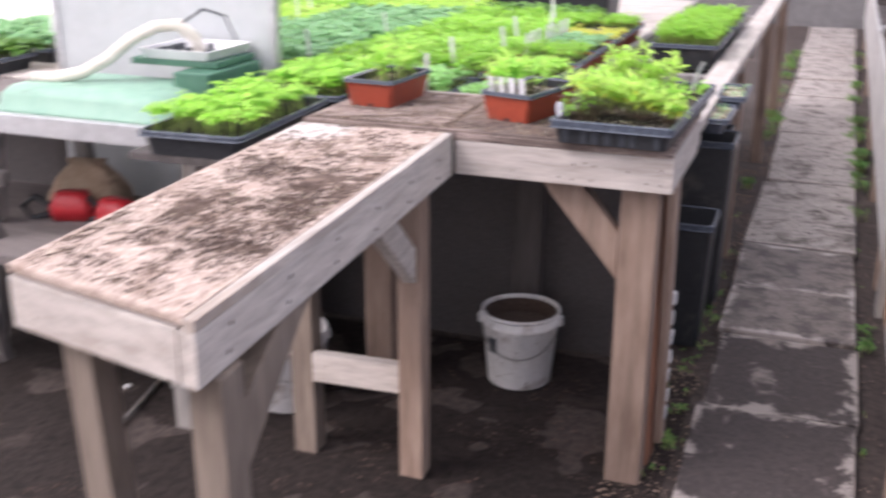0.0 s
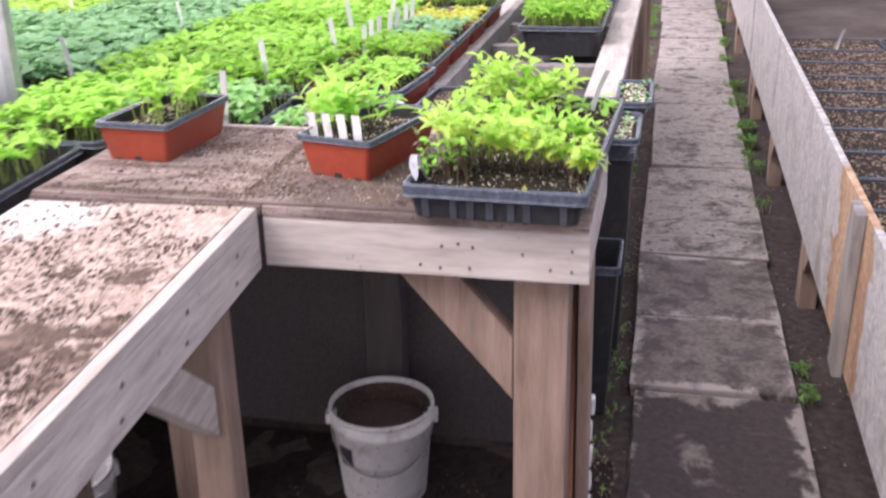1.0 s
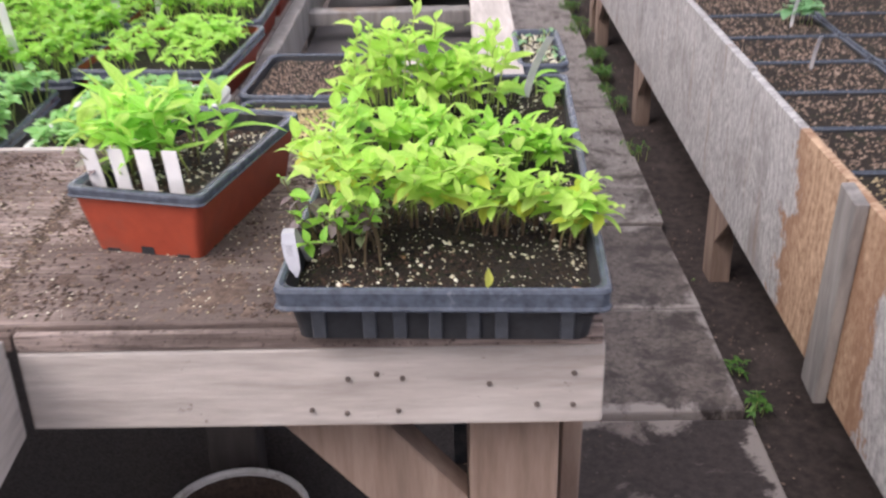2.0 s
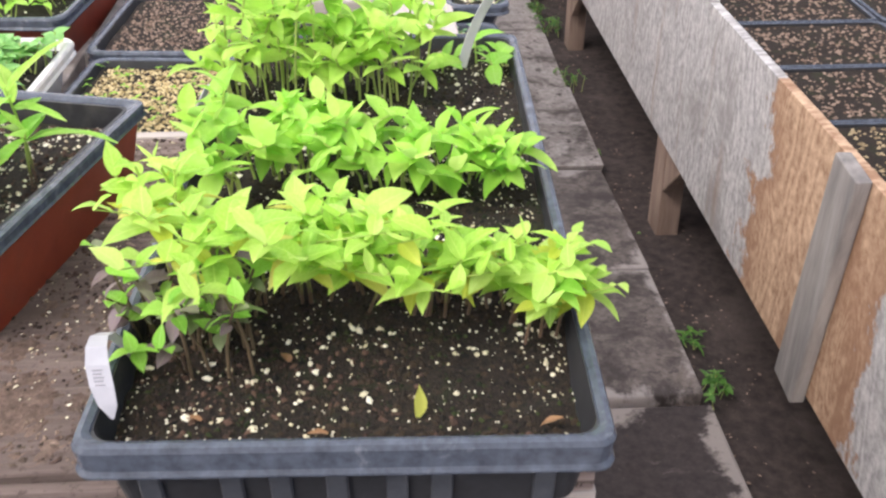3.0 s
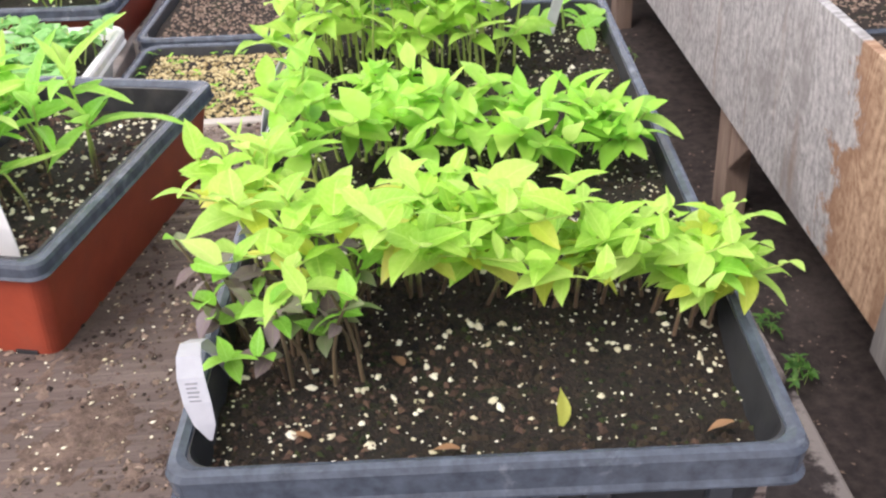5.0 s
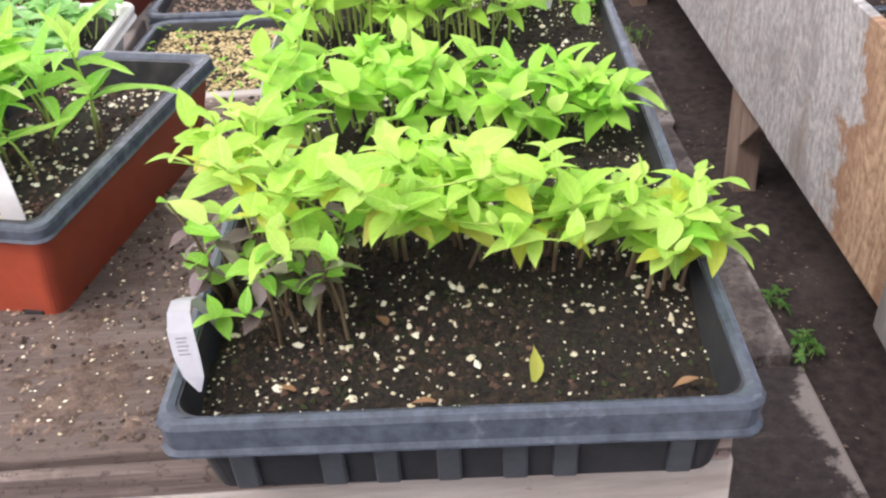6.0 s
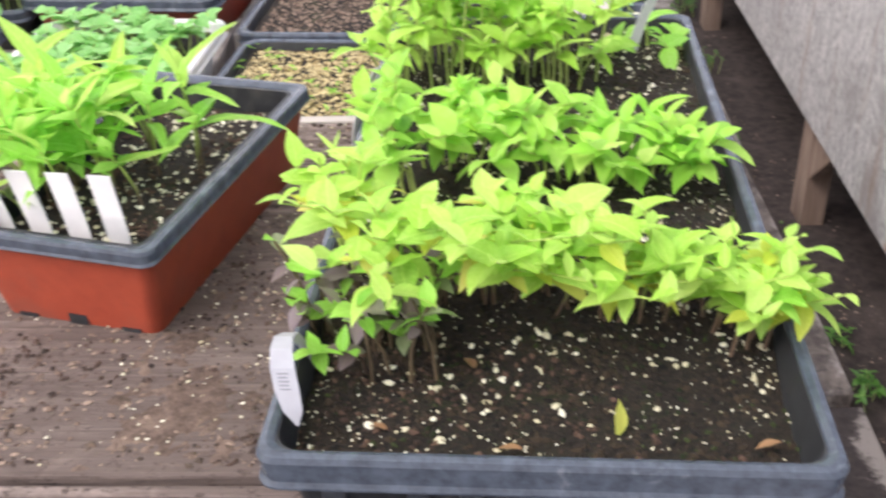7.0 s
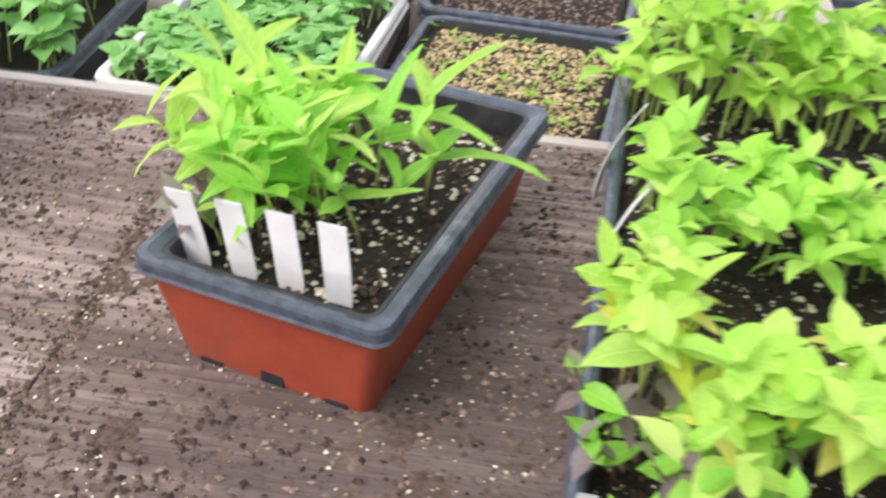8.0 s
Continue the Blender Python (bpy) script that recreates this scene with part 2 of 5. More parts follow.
orange_p = surface("terracotta_plastic", (0.215, 0.034, 0.016), (0.275, 0.048, 0.022), (0.16, 0.052, 0.036), 60, 9, (0.54, 0.78), (1, 1, 1), 0.5, 0.05)
grey_p = surface("grey_plastic", (0.030, 0.034, 0.042), (0.055, 0.061, 0.072), (0.10, 0.10, 0.10), 90, 10, (0.56, 0.72), (1, 1, 1), 0.45, 0.08)
white_p = surface("white_bucket_plastic", (0.60, 0.59, 0.58), (0.74, 0.73, 0.72), (0.26, 0.20, 0.17), 40, 9, (0.55, 0.72), (1, 1, 1), 0.5, 0.05, fleck=((0.18, 0.13, 0.105), 60, 0.60))
foam_p = surface("white_foam", (0.66, 0.65, 0.63), (0.80, 0.79, 0.77), (0.45, 0.38, 0.33), 120, 12, (0.56, 0.7), (1, 1, 1), 0.8, 0.2)
tag_p = surface("white_label_plastic", (0.60, 0.60, 0.61), (0.72, 0.72, 0.72), (0.55, 0.52, 0.5), 30, 20, (0.6, 0.8), (1, 1, 1), 0.5, 0.0)
ink = surface("faded_ink", (0.20, 0.20, 0.22), (0.27, 0.27, 0.29), None, rough=0.8, relief=0)
soil_m = surface("potting_soil", (0.003, 0.002, 0.0015), (0.038, 0.025, 0.016), (0.022, 0.027, 0.008), 260, 24, (0.53, 0.66), (1, 1, 1), 0.95, 1.0, depth=0.008, fleck=((0.13, 0.085, 0.05), 420, 0.61))
fill_m = surface("brown_soil", (0.035, 0.023, 0.017), (0.105, 0.072, 0.055), (0.055, 0.037, 0.028), 120, 20, (0.5, 0.65), (1, 1, 1), 0.95, 0.8)
# the white label plastic again, darkened for the bent label's shade
greytag_p = surface("shaded_label_plastic", (0.31, 0.31, 0.34), (0.40, 0.40, 0.43), (0.3, 0.29, 0.29), 30, 20, (0.6, 0.8), (1, 1, 1), 0.5, 0.0)
peat_m = surface("peat_crumbs", (0.003, 0.0022, 0.0014), (0.040, 0.026, 0.014), None, 420, 1, rough=0.95, relief=0, pieces=True)
crumb_m = surface("soil_crumbs", (0.030, 0.021, 0.015), (0.20, 0.143, 0.105), None, 420, 1, rough=0.95, relief=0, pieces=True)
clod_m = surface("dark_soil_clods", (0.022, 0.014, 0.011), (0.105, 0.066, 0.050), None, 420, 1, rough=0.95, relief=0, pieces=True)
drift_m = surface("spilt_soil_layer", (0.050, 0.033, 0.025), (0.165, 0.112, 0.085), (0.24, 0.170, 0.132), 200, 30, (0.50, 0.68), (1, 1, 1), 0.95, 1.0, depth=0.004)
moss_m = surface("mossy_crumbs", (0.006, 0.011, 0.002), (0.038, 0.050, 0.012), None, 420, 1, rough=0.95, relief=0, pieces=True)
bark_m = surface("bark_crumbs", (0.024, 0.014, 0.010), (0.115, 0.066, 0.044), None, 420, 1, rough=0.95, relief=0, pieces=True)
perlite_m = surface("perlite", (0.50, 0.44, 0.27), (0.86, 0.82, 0.66), None, 200, 1, rough=0.9, relief=0, pieces=True)
husk_m = surface("golden_husks", (0.27, 0.195, 0.075), (0.68, 0.57, 0.32), None, 160, 1, rough=0.9, relief=0, pieces=True)
dullhusk_m = surface("dull_husks", (0.20, 0.145, 0.08), (0.45, 0.36, 0.21), None, 160, 1, rough=0.9, relief=0, pieces=True)
shell_m = surface("brown_husks", (0.13, 0.085, 0.06), (0.34, 0.25, 0.19), None, 160, 1, rough=0.9, relief=0, pieces=True)
dull_m = surface("dull_grey_sheet", (0.09, 0.093, 0.09), (0.17, 0.172, 0.168), (0.22, 0.21, 0.195), 20, 5, (0.56, 0.7), (1, 1, 1), 0.6, 0.1)
steel_m = surface("galvanised_steel", (0.40, 0.41, 0.42), (0.56, 0.57, 0.58), (0.3, 0.29, 0.27), 30, 6, (0.55, 0.75), (1, 1, 1), 0.4, 0.05, 0.7)
nail_m = surface("rusty_nail", (0.09, 0.075, 0.066), (0.20, 0.16, 0.14), None, 200, 1, rough=0.6, relief=0, metal=0.4)
wire_m = surface("grey_wire", (0.22, 0.21, 0.2), (0.36, 0.35, 0.34), None, 90, 1, rough=0.45, relief=0, metal=0.8)
green_m = surface("pale_green_enamel", (0.20, 0.36, 0.27), (0.27, 0.43, 0.33), (0.17, 0.25, 0.20), 20, 6, (0.54, 0.72), (1, 1, 1), 0.55, 0.04)
deepgreen_m = surface("dark_green_enamel", (0.045, 0.13, 0.085), (0.075, 0.18, 0.12), None, 20, 6, rough=0.45, relief=0.03)
hose_m = surface("cream_hose", (0.60, 0.56, 0.48), (0.74, 0.70, 0.62), (0.48, 0.43, 0.36), 30, 9, (0.56, 0.75), (1, 1, 1), 0.6, 0.05)
red_m = surface("red_plastic", (0.34, 0.014, 0.020), (0.42, 0.024, 0.030), None, 40, 1, rough=0.4, relief=0)
panel_m = surface("pale_grey_sheet", (0.40, 0.43, 0.435), (0.49, 0.52, 0.525), (0.40, 0.42, 0.42), 8, 2.5, (0.55, 0.75), (1, 1, 1), 0.6, 0.03)
tan_m = surface("tan_paper", (0.34, 0.25, 0.17), (0.50, 0.39, 0.28), (0.20, 0.14, 0.10), 20, 9, (0.52, 0.66), (1, 1, 1), 0.85, 0.4)
# dark sheets added where there is only deep shade under the benches
shade_sheet_m = surface("dark_shade_sheet", (0.055, 0.049, 0.049), (0.115, 0.104, 0.102), None, 220, 1, rough=0.9, relief=0.3)
endwall_m = surface("grey_end_wall", (0.14, 0.135, 0.135), (0.20, 0.195, 0.195), (0.11, 0.105, 0.105), 12, 2, (0.5, 0.7), (1, 1, 1), 0.7, 0.05)

leaf_lime = leafy("lime_leaf", [(0.31, 0.61, 0.05), (0.44, 0.74, 0.085), (0.60, 0.82, 0.19), (0.39, 0.69, 0.07), (0.28, 0.57, 0.06), (0.52, 0.78, 0.14)], (0.78, 0.94, 0.33), 0.5, veins=True)
leaf_lime_far = leafy("lime_leaf_small", [(0.31, 0.61, 0.05), (0.44, 0.74, 0.085), (0.60, 0.82, 0.19), (0.39, 0.69, 0.07), (0.28, 0.57, 0.06), (0.52, 0.78, 0.14)], (0.78, 0.94, 0.33), 0.5)
leaf_green = leafy("green_leaf", [(0.20, 0.52, 0.04), (0.29, 0.65, 0.055), (0.39, 0.74, 0.10)], (0.58, 0.88, 0.26), 0.48, veins=True)
leaf_green_far = leafy("green_leaf_small", [(0.27, 0.57, 0.05), (0.37, 0.70, 0.075), (0.48, 0.79, 0.12)], (0.58, 0.88, 0.26), 0.48)
leaf_yellow = leafy("yellowing_leaf", [(0.50, 0.62, 0.05), (0.60, 0.66, 0.10), (0.66, 0.62, 0.18)], (0.78, 0.80, 0.18), 0.48, veins=True)
leaf_yellow_far = leafy("yellowing_leaf_small", [(0.50, 0.62, 0.05), (0.60, 0.66, 0.10), (0.66, 0.62, 0.18)], (0.78, 0.80, 0.18), 0.48)
leaf_purple = leafy("purple_leaf", [(0.17, 0.11, 0.13), (0.25, 0.19, 0.22), (0.20, 0.30, 0.10)], (0.32, 0.30, 0.20), 0.35, veins=True)
leaf_blue = leafy("bluish_leaf", [(0.15, 0.34, 0.15), (0.22, 0.46, 0.22), (0.30, 0.54, 0.28)], (0.45, 0.70, 0.35), 0.38)
leaf_cabbage = leafy("cabbage_leaf", [(0.19, 0.45, 0.12), (0.27, 0.56, 0.17), (0.35, 0.64, 0.24)], (0.5, 0.76, 0.3), 0.42)
leaf_mid = leafy("grassy_leaf", [(0.17, 0.44, 0.035), (0.26, 0.56, 0.05), (0.34, 0.65, 0.08)], (0.5, 0.78, 0.12), 0.45)
leaf_deep = leafy("deep_leaf", [(0.05, 0.15, 0.025), (0.09, 0.23, 0.04), (0.14, 0.30, 0.055)], (0.24, 0.42, 0.09), 0.3)
leaf_brown = leafy("withered_leaf", [(0.22, 0.11, 0.06), (0.30, 0.17, 0.09)], (0.35, 0.2, 0.1), 0.1)
stem_m = leafy("pale_stem", [(0.40, 0.52, 0.14), (0.50, 0.58, 0.20)], (0.6, 0.7, 0.25), 0.25)
stem_b = leafy("brownish_stem", [(0.11, 0.075, 0.055), (0.17, 0.13, 0.075)], (0.2, 0.17, 0.09), 0.12)

rooted_m, rt, rp = nodes_of("stem_brown_at_root")
rtc, rxyz = rt.nodes.new("ShaderNodeTexCoord"), rt.nodes.new("ShaderNodeSeparateXYZ")
rt.links.new(rtc.outputs["Object"], rxyz.inputs[0])
rt.links.new(ramp(rt, rxyz.outputs["Z"], [(0.012, (0.13, 0.085, 0.055)), (0.034, (0.42, 0.55, 0.13))]), rp.inputs["Base Color"])
rp.inputs["Roughness"].default_value = 0.5

film_m, ft, fp = nodes_of("tunnel_film")
fp.inputs["Base Color"].default_value = (0.8, 0.8, 0.8, 1)
ftr = ft.nodes.new("ShaderNodeBsdfTranslucent")
ftr.inputs["Color"].default_value = (0.86, 0.87, 0.86, 1)
fmx = ft.nodes.new("ShaderNodeMixShader")
fmx.inputs[0].default_value = 0.8
ft.links.new(fp.outputs[0], fmx.inputs[1])
ft.links.new(ftr.outputs[0], fmx.inputs[2])
ft.links.new(fmx.outputs[0], ft.nodes["Material Output"].inputs["Surface"])

# ---- mesh tools ----
rnd = random.Random(7)


def part(name, bm, material, parent=None, label="", smooth=False):
    me = bpy.data.meshes.new(name)
    bm.normal_update()
    bm.to_mesh(me)
    bm.free()
    me.materials.append(material)
    if smooth:
        me.shade_smooth()
    ob = new(name, me)
    ob.parent = parent
    return tagged(ob, label)


def quick(name, verts, faces, material, parent=None, label="", smooth=False):
    me = bpy.data.meshes.new(name)
    me.from_pydata(verts, [], faces)
    me.materials.append(material)
    if smooth:
        me.shade_smooth()
    ob = new(name, me)
    ob.parent = parent
    return tagged(ob, label)


def thing(name, label, category, m, group="", kind=""):
    ob = new(name)
    ob.empty_display_size = 0.05
    ob.matrix_basis = m
    return tagged(ob, label, category, group, kind)


def box(x0, x1, y0, y1, z0, z1, bevel=0.003, bm=None, jitter=0.0):
    own = bm or bmesh.new()
    made = bmesh.ops.create_cube(own, size=1.0, matrix=Matrix.Translation(((x0 + x1) / 2, (y0 + y1) / 2, (z0 + z1) / 2)) @ Matrix.Diagonal((x1 - x0, y1 - y0, z1 - z0, 1)))["verts"]
    for v in made:
        v.co += Vector((rnd.uniform(-jitter, jitter), rnd.uniform(-jitter, jitter), rnd.uniform(-jitter, jitter)))
    if bevel:
        bmesh.ops.bevel(own, geom=list({e for v in made for e in v.link_edges}), offset=bevel, segments=2, affect="EDGES", profile=0.6)
    return own


def board(a, b, wide, thick, bevel=0.003, up=(0, 0, 1)):
    """A straight board between two points; wide is measured across, towards up, thick at right angles to it."""
    a, b = Vector(a), Vector(b)
    d = (b - a).normalized()
    side = d.cross(Vector(up)).normalized()
    top = side.cross(d)
    m = Matrix((side, d, top)).transposed().to_4x4()
    bm = box(-thick / 2, thick / 2, -(b - a).length / 2, (b - a).length / 2, -wide / 2, wide / 2, bevel)
    bm.transform(Matrix.Translation((a + b) / 2) @ m)
    return bm


def prism(points, axis, lo, hi, bevel=0.002):
    """An outline of (u, v) points drawn out along an axis: 'x' takes (y, z), 'y' takes (x, z), 'z' takes (x, y)."""
    bm = bmesh.new()
    put = {"x": lambda u, v, w: (w, u, v), "y": lambda u, v, w: (u, w, v), "z": lambda u, v, w: (u, v, w)}[axis]
    lower, upper = [bm.verts.new(put(u, v, lo)) for u, v in points], [bm.verts.new(put(u, v, hi)) for u, v in points]
    bm.faces.new(lower), bm.faces.new(upper)
    for i in range(len(points)):
        j = (i + 1) % len(points)
        bm.faces.new((lower[i], lower[j], upper[j], upper[i]))
    bmesh.ops.recalc_face_normals(bm, faces=bm.faces)
    if bevel:
        bmesh.ops.bevel(bm, geom=bm.edges[:], offset=bevel, segments=1, affect="EDGES")
    return bm


def rounded(w, l, r, z, n=6):
    pts = []
    for cx, cy, a0 in ((w / 2 - r, l / 2 - r, 0), (-w / 2 + r, l / 2 - r, 90), (-w / 2 + r, -l / 2 + r, 180), (w / 2 - r, -l / 2 + r, 270)):
        for i in range(n + 1):
            a = radians(a0 + 90 * i / n)
            pts.append((cx + r * math.cos(a), cy + r * math.sin(a), z))
    return pts


def circle(r, z, n=28, cx=0.0, cy=0.0):
    return [(cx + r * math.cos(math.tau * i / n), cy + r * math.sin(math.tau * i / n), z) for i in range(n)]


def loft(loops, cap_first=False, cap_last=False, closed=False):
    bm = bmesh.new()
    rows = [[bm.verts.new(p) for p in loop] for loop in loops]
    n = len(rows[0])
    for a, b in zip(rows, rows[1:] + ([rows[0]] if closed else [])):
        for i in range(n):
            bm.faces.new((a[i], a[(i + 1) % n], b[(i + 1) % n], b[i]))
    if cap_first:
        bm.faces.new(rows[0][::-1])
    if cap_last:
        bm.faces.new(rows[-1])
    bmesh.ops.recalc_face_normals(bm, faces=bm.faces)
    return bm


def tube(points, radius, sides=8, bm=None):
    """A round tube through points; radius may be a list."""
    own = bm or bmesh.new()
    pts = [Vector(p) for p in points]
    rad = radius if isinstance(radius, list) else [radius] * len(pts)
    rows = []
    for i, p in enumerate(pts):
        d = (pts[min(i + 1, len(pts) - 1)] - pts[max(i - 1, 0)]).normalized()
        s = d.cross(Vector((0.31, 0.2, 0.93))).normalized()
        u = s.cross(d)
        rows.append([own.verts.new(p + rad[i] * (math.cos(math.tau * k / sides) * s + math.sin(math.tau * k / sides) * u)) for k in range(sides)])
    for a, b in zip(rows, rows[1:]):
        for k in range(sides):
            own.faces.new((a[k], a[(k + 1) % sides], b[(k + 1) % sides], b[k]))
    own.faces.new(rows[0]), own.faces.new(rows[-1])
    return own


def specks(spots, size, flat=0.8, seed=1, skew=2.3, sides=4):
    """Many small lumps as verts and faces; spots are (x, y, z)."""
    r = random.Random(seed)
    verts, faces = [], []
    for x, y, z in spots:
        s = size[0] + (size[1] - size[0]) * r.random() ** skew
        a, long = r.uniform(0, math.tau), r.uniform(0.7, 1.35)
        base = len(verts)
        for k in range(sides):
            q, b = s * r.uniform(0.75, 1.15), k * math.tau / sides
            px, py = q * long * math.cos(b), q / long * math.sin(b)
            verts.append((x + px * math.cos(a) - py * math.sin(a), y + px * math.sin(a) + py * math.cos(a), z + s * r.uniform(-0.25, 0.25)))
        verts += [(x, y, z + s * flat * r.uniform(0.6, 1.2)), (x, y, z - s * flat)]
        for k in range(sides):
            faces += [(base + k, base + (k + 1) % sides, base + sides), (base + (k + 1) % sides, base + k, base + sides + 1)]
    return verts, faces


def lumpy(x0, x1, y0, y1, z, amp, step, seed=0.0, freq=30.0):
    """An uneven sheet of soil."""
    nx, ny = max(2, round((x1 - x0) / step)), max(2, round((y1 - y0) / step))
    verts, faces = [], []
    for j in range(ny + 1):
        for i in range(nx + 1):
            x, y = x0 + (x1 - x0) * i / nx, y0 + (y1 - y0) * j / ny
            h = noise.noise(Vector((x * freq, y * freq, seed))) + 0.5 * noise.noise(Vector((x * freq * 2.7, y * freq * 2.7, seed + 4)))
            verts.append((x, y, z + amp * h))
    for j in range(ny):
        for i in range(nx):
            a = j * (nx + 1) + i
            faces.append((a, a + 1, a + nx + 2, a + nx + 1))
    return verts, faces


def drift(x0, x1, y0, y1, z, amp, step, seed, freq, cut, heaps=(), octaves=6):
    """A thin, patchy layer of spilt soil: only the squares that rise above the boards are kept."""
    nx, ny = round((x1 - x0) / step), round((y1 - y0) / step)
    high = {}
    for j in range(ny + 1):
        for i in range(nx + 1):
            x, y = x0 + (x1 - x0) * i / nx, y0 + (y1 - y0) * j / ny
            h, f, a = -cut, freq, 1.0
            for k in range(octaves):
                h += a * noise.noise(Vector((x * f, y * f, seed + 3 * k)))
                f, a = f * 2.1, a * 0.82
            for hx, hy, reach, gain in heaps:
                h += gain * math.exp(-((x - hx) ** 2 + (y - hy) ** 2) / reach ** 2)
            high[i, j] = (x, y, z + amp * min(h, 1.2))
    verts, faces, seen = [], [], {}
    for j in range(ny):
        for i in range(nx):
            keys = ((i, j), (i + 1, j), (i + 1, j + 1), (i, j + 1))
            if max(high[k][2] for k in keys) < z:
                continue
            for k in keys:
                if k not in seen:
                    seen[k] = len(verts)
                    verts.append(high[k])
            faces.append(tuple(seen[k] for k in keys))
    return verts, faces


# ---- leaves ----


def blade(length, width, droop, cup, point=1.0, segs=6):
    """One leaf along +y from its stalk: folded at the midrib, curved down to its tip."""
    verts, faces = [], []
    for i in range(segs + 1):
        t = i / segs
        w = width * 0.5 * math.sin(math.pi * min(1, 0.06 + 0.94 * t) ** (0.78 * point)) if i < segs else 0.0
        ang = droop * t
        y = length * (math.sin(ang) / droop if abs(droop) > 0.01 else t)
        z = -length * (1 - math.cos(ang)) / droop if abs(droop) > 0.01 else 0.0
        ripple = 0.02 * length * math.sin(9 * t)
        verts += [(-w, y, z + cup * w + ripple), (-w * 0.5, y, z + cup * w * 0.45), (0, y, z), (w * 0.5, y, z + cup * w * 0.45), (w, y, z + cup * w - ripple)]
    for i in range(segs):
        a = 5 * i
        for k in range(4):
            faces.append((a + k, a + k + 1, a + k + 6, a + k + 5))
    return verts, faces


def leaf_matrix(base, heading, pitch, twist=0.0, scale=1.0):
    return Matrix.Translation(base) @ Matrix.Rotation(heading, 4, "Z") @ Matrix.Rotation(pitch, 4, "X") @ Matrix.Rotation(twist, 4, "Y") @ Matrix.Scale(scale, 4)


def put_blade(verts, faces, shape, m):
    base = len(verts)
    verts += [tuple(m @ Vector(v)) for v in shape[0]]
    faces += [tuple(base + k for k in f) for f in shape[1]]


def mesh_of(name, shape, material):
    me = bpy.data.meshes.new(name)
    me.from_pydata(shape[0], [], shape[1])
    me.materials.append(material)
    me.shade_smooth()
    return me


def stem_shape(h, lean, heading, r=0.0011):
    pts = [(lean * t * t * math.cos(heading), lean * t * t * math.sin(heading), h * t) for t in (0, 0.35, 0.7, 1.0)]
    verts, faces = [], []
    for i, p in enumerate(pts):
        rr = r * (1.15 - 0.35 * i / 3)
        verts += [(p[0] + rr * math.cos(k * math.tau / 5), p[1] + rr * math.sin(k * math.tau / 5), p[2]) for k in range(5)]
    for i in range(3):
        for k in range(5):
            faces.append((5 * i + k, 5 * i + (k + 1) % 5, 5 * i + 5 + (k + 1) % 5, 5 * i + 5 + k))
    return verts, faces, pts


SLIM = [(0.038, 0.0195, 0.3, 0.40), (0.045, 0.0225, 0.8, 0.35), (0.034, 0.0165, -0.2, 0.50), (0.048, 0.0235, 1.1, 0.3)]
OVAL = [(0.034, 0.021, 0.6, 0.3), (0.040, 0.023, 0.9, 0.25), (0.028, 0.018, 0.4, 0.4)]
LANCE = [(0.046, 0.013, 0.5, 0.5), (0.054, 0.015, 0.8, 0.4), (0.040, 0.011, -0.3, 0.6), (0.058, 0.014, 0.4, 0.5)]

# ---- the setting ----
verts, faces = lumpy(-6, 6, -4, 16, -0.035, 0.012, 0.09, 2.0, 5.0)
quick("ground", verts, faces, ground_m, None, "bare dark earth floor with fine debris", True)
tagged(bpy.data.objects["ground"], "", "ground", "", "structure")
far = quick("ground_outside", [(-400, -400, -0.08), (400, -400, -0.08), (400, 400, -0.08), (-400, 400, -0.08)], [(0, 1, 2, 3)], ground_m)
tagged(far, "earth that runs on outside the tunnel", "ground", "", "structure")

CX, RAD, Y0, Y1 = -1.2, 3.6, -2.2, 12.6
arch = [(CX + RAD * math.cos(math.pi * i / 20), 0.0 + 3.0 * math.sin(math.pi * i / 20)) for i in range(21)]
film = quick("wall_tunnel_film", [(x, y, z - 0.06) for y in (Y0, Y1) for x, z in arch], [(i, i + 1, i + 22, i + 21) for i in range(20)], film_m, None, "translucent white plastic tunnel cover", True)
film.visible_shadow = False
tagged(film, "", "wall", "", "structure")
back = quick("wall_behind", [(x, Y0, z - 0.06) for x, z in arch], [tuple(range(21))], film_m)
back.visible_shadow = False
tagged(back, "translucent white plastic end of the tunnel", "wall", "", "structure")
endw = part("wall_end", prism([(x, z - 0.06) for x, z in arch], "y", Y1, Y1 + 0.05, 0), endwall_m)
tagged(endw, "plain grey end wall of the tunnel", "wall", "", "structure")

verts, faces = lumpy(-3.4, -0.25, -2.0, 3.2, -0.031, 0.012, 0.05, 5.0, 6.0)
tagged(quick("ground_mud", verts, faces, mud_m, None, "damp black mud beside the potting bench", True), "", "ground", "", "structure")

# ---- the potting bench ----
TOP = 0.860
bench = thing("potting_bench", "weathered wooden potting bench with an arm, strewn with soil", "bench", pose(0, 0, 0))
for x0, x1 in ((-1.215, -0.8455), (-0.844, -0.278)):
    part("tabletop", box(x0, x1, 2.4725, 2.914, TOP - 0.016, TOP, 0.002), plytop, bench, "plywood top dusted with potting soil, with shade coloured in beside the planter")
part("front_strip", box(-0.80, -0.278, 2.4610, 2.4700, 0.8385, TOP - 0.004, 0.002), plytop, bench)
part("front_strip", box(-1.213, -0.803, 2.4610, 2.4700, 0.8385, TOP - 0.004, 0.002), plytop, bench)
part("back_strip", box(-1.213, -0.278, 2.916, 2.928, 0.8385, TOP + 0.001, 0.002), wood_x, bench, "pale wooden strip along the back edge")
part("front_board", box(-0.80, -0.276, 2.461, 2.495, 0.755, 0.838, 0.003), wood_x, bench)
part("back_board", box(-1.215, -0.300, 2.895, 2.927, 0.755, 0.838, 0.003), wood_x, bench)
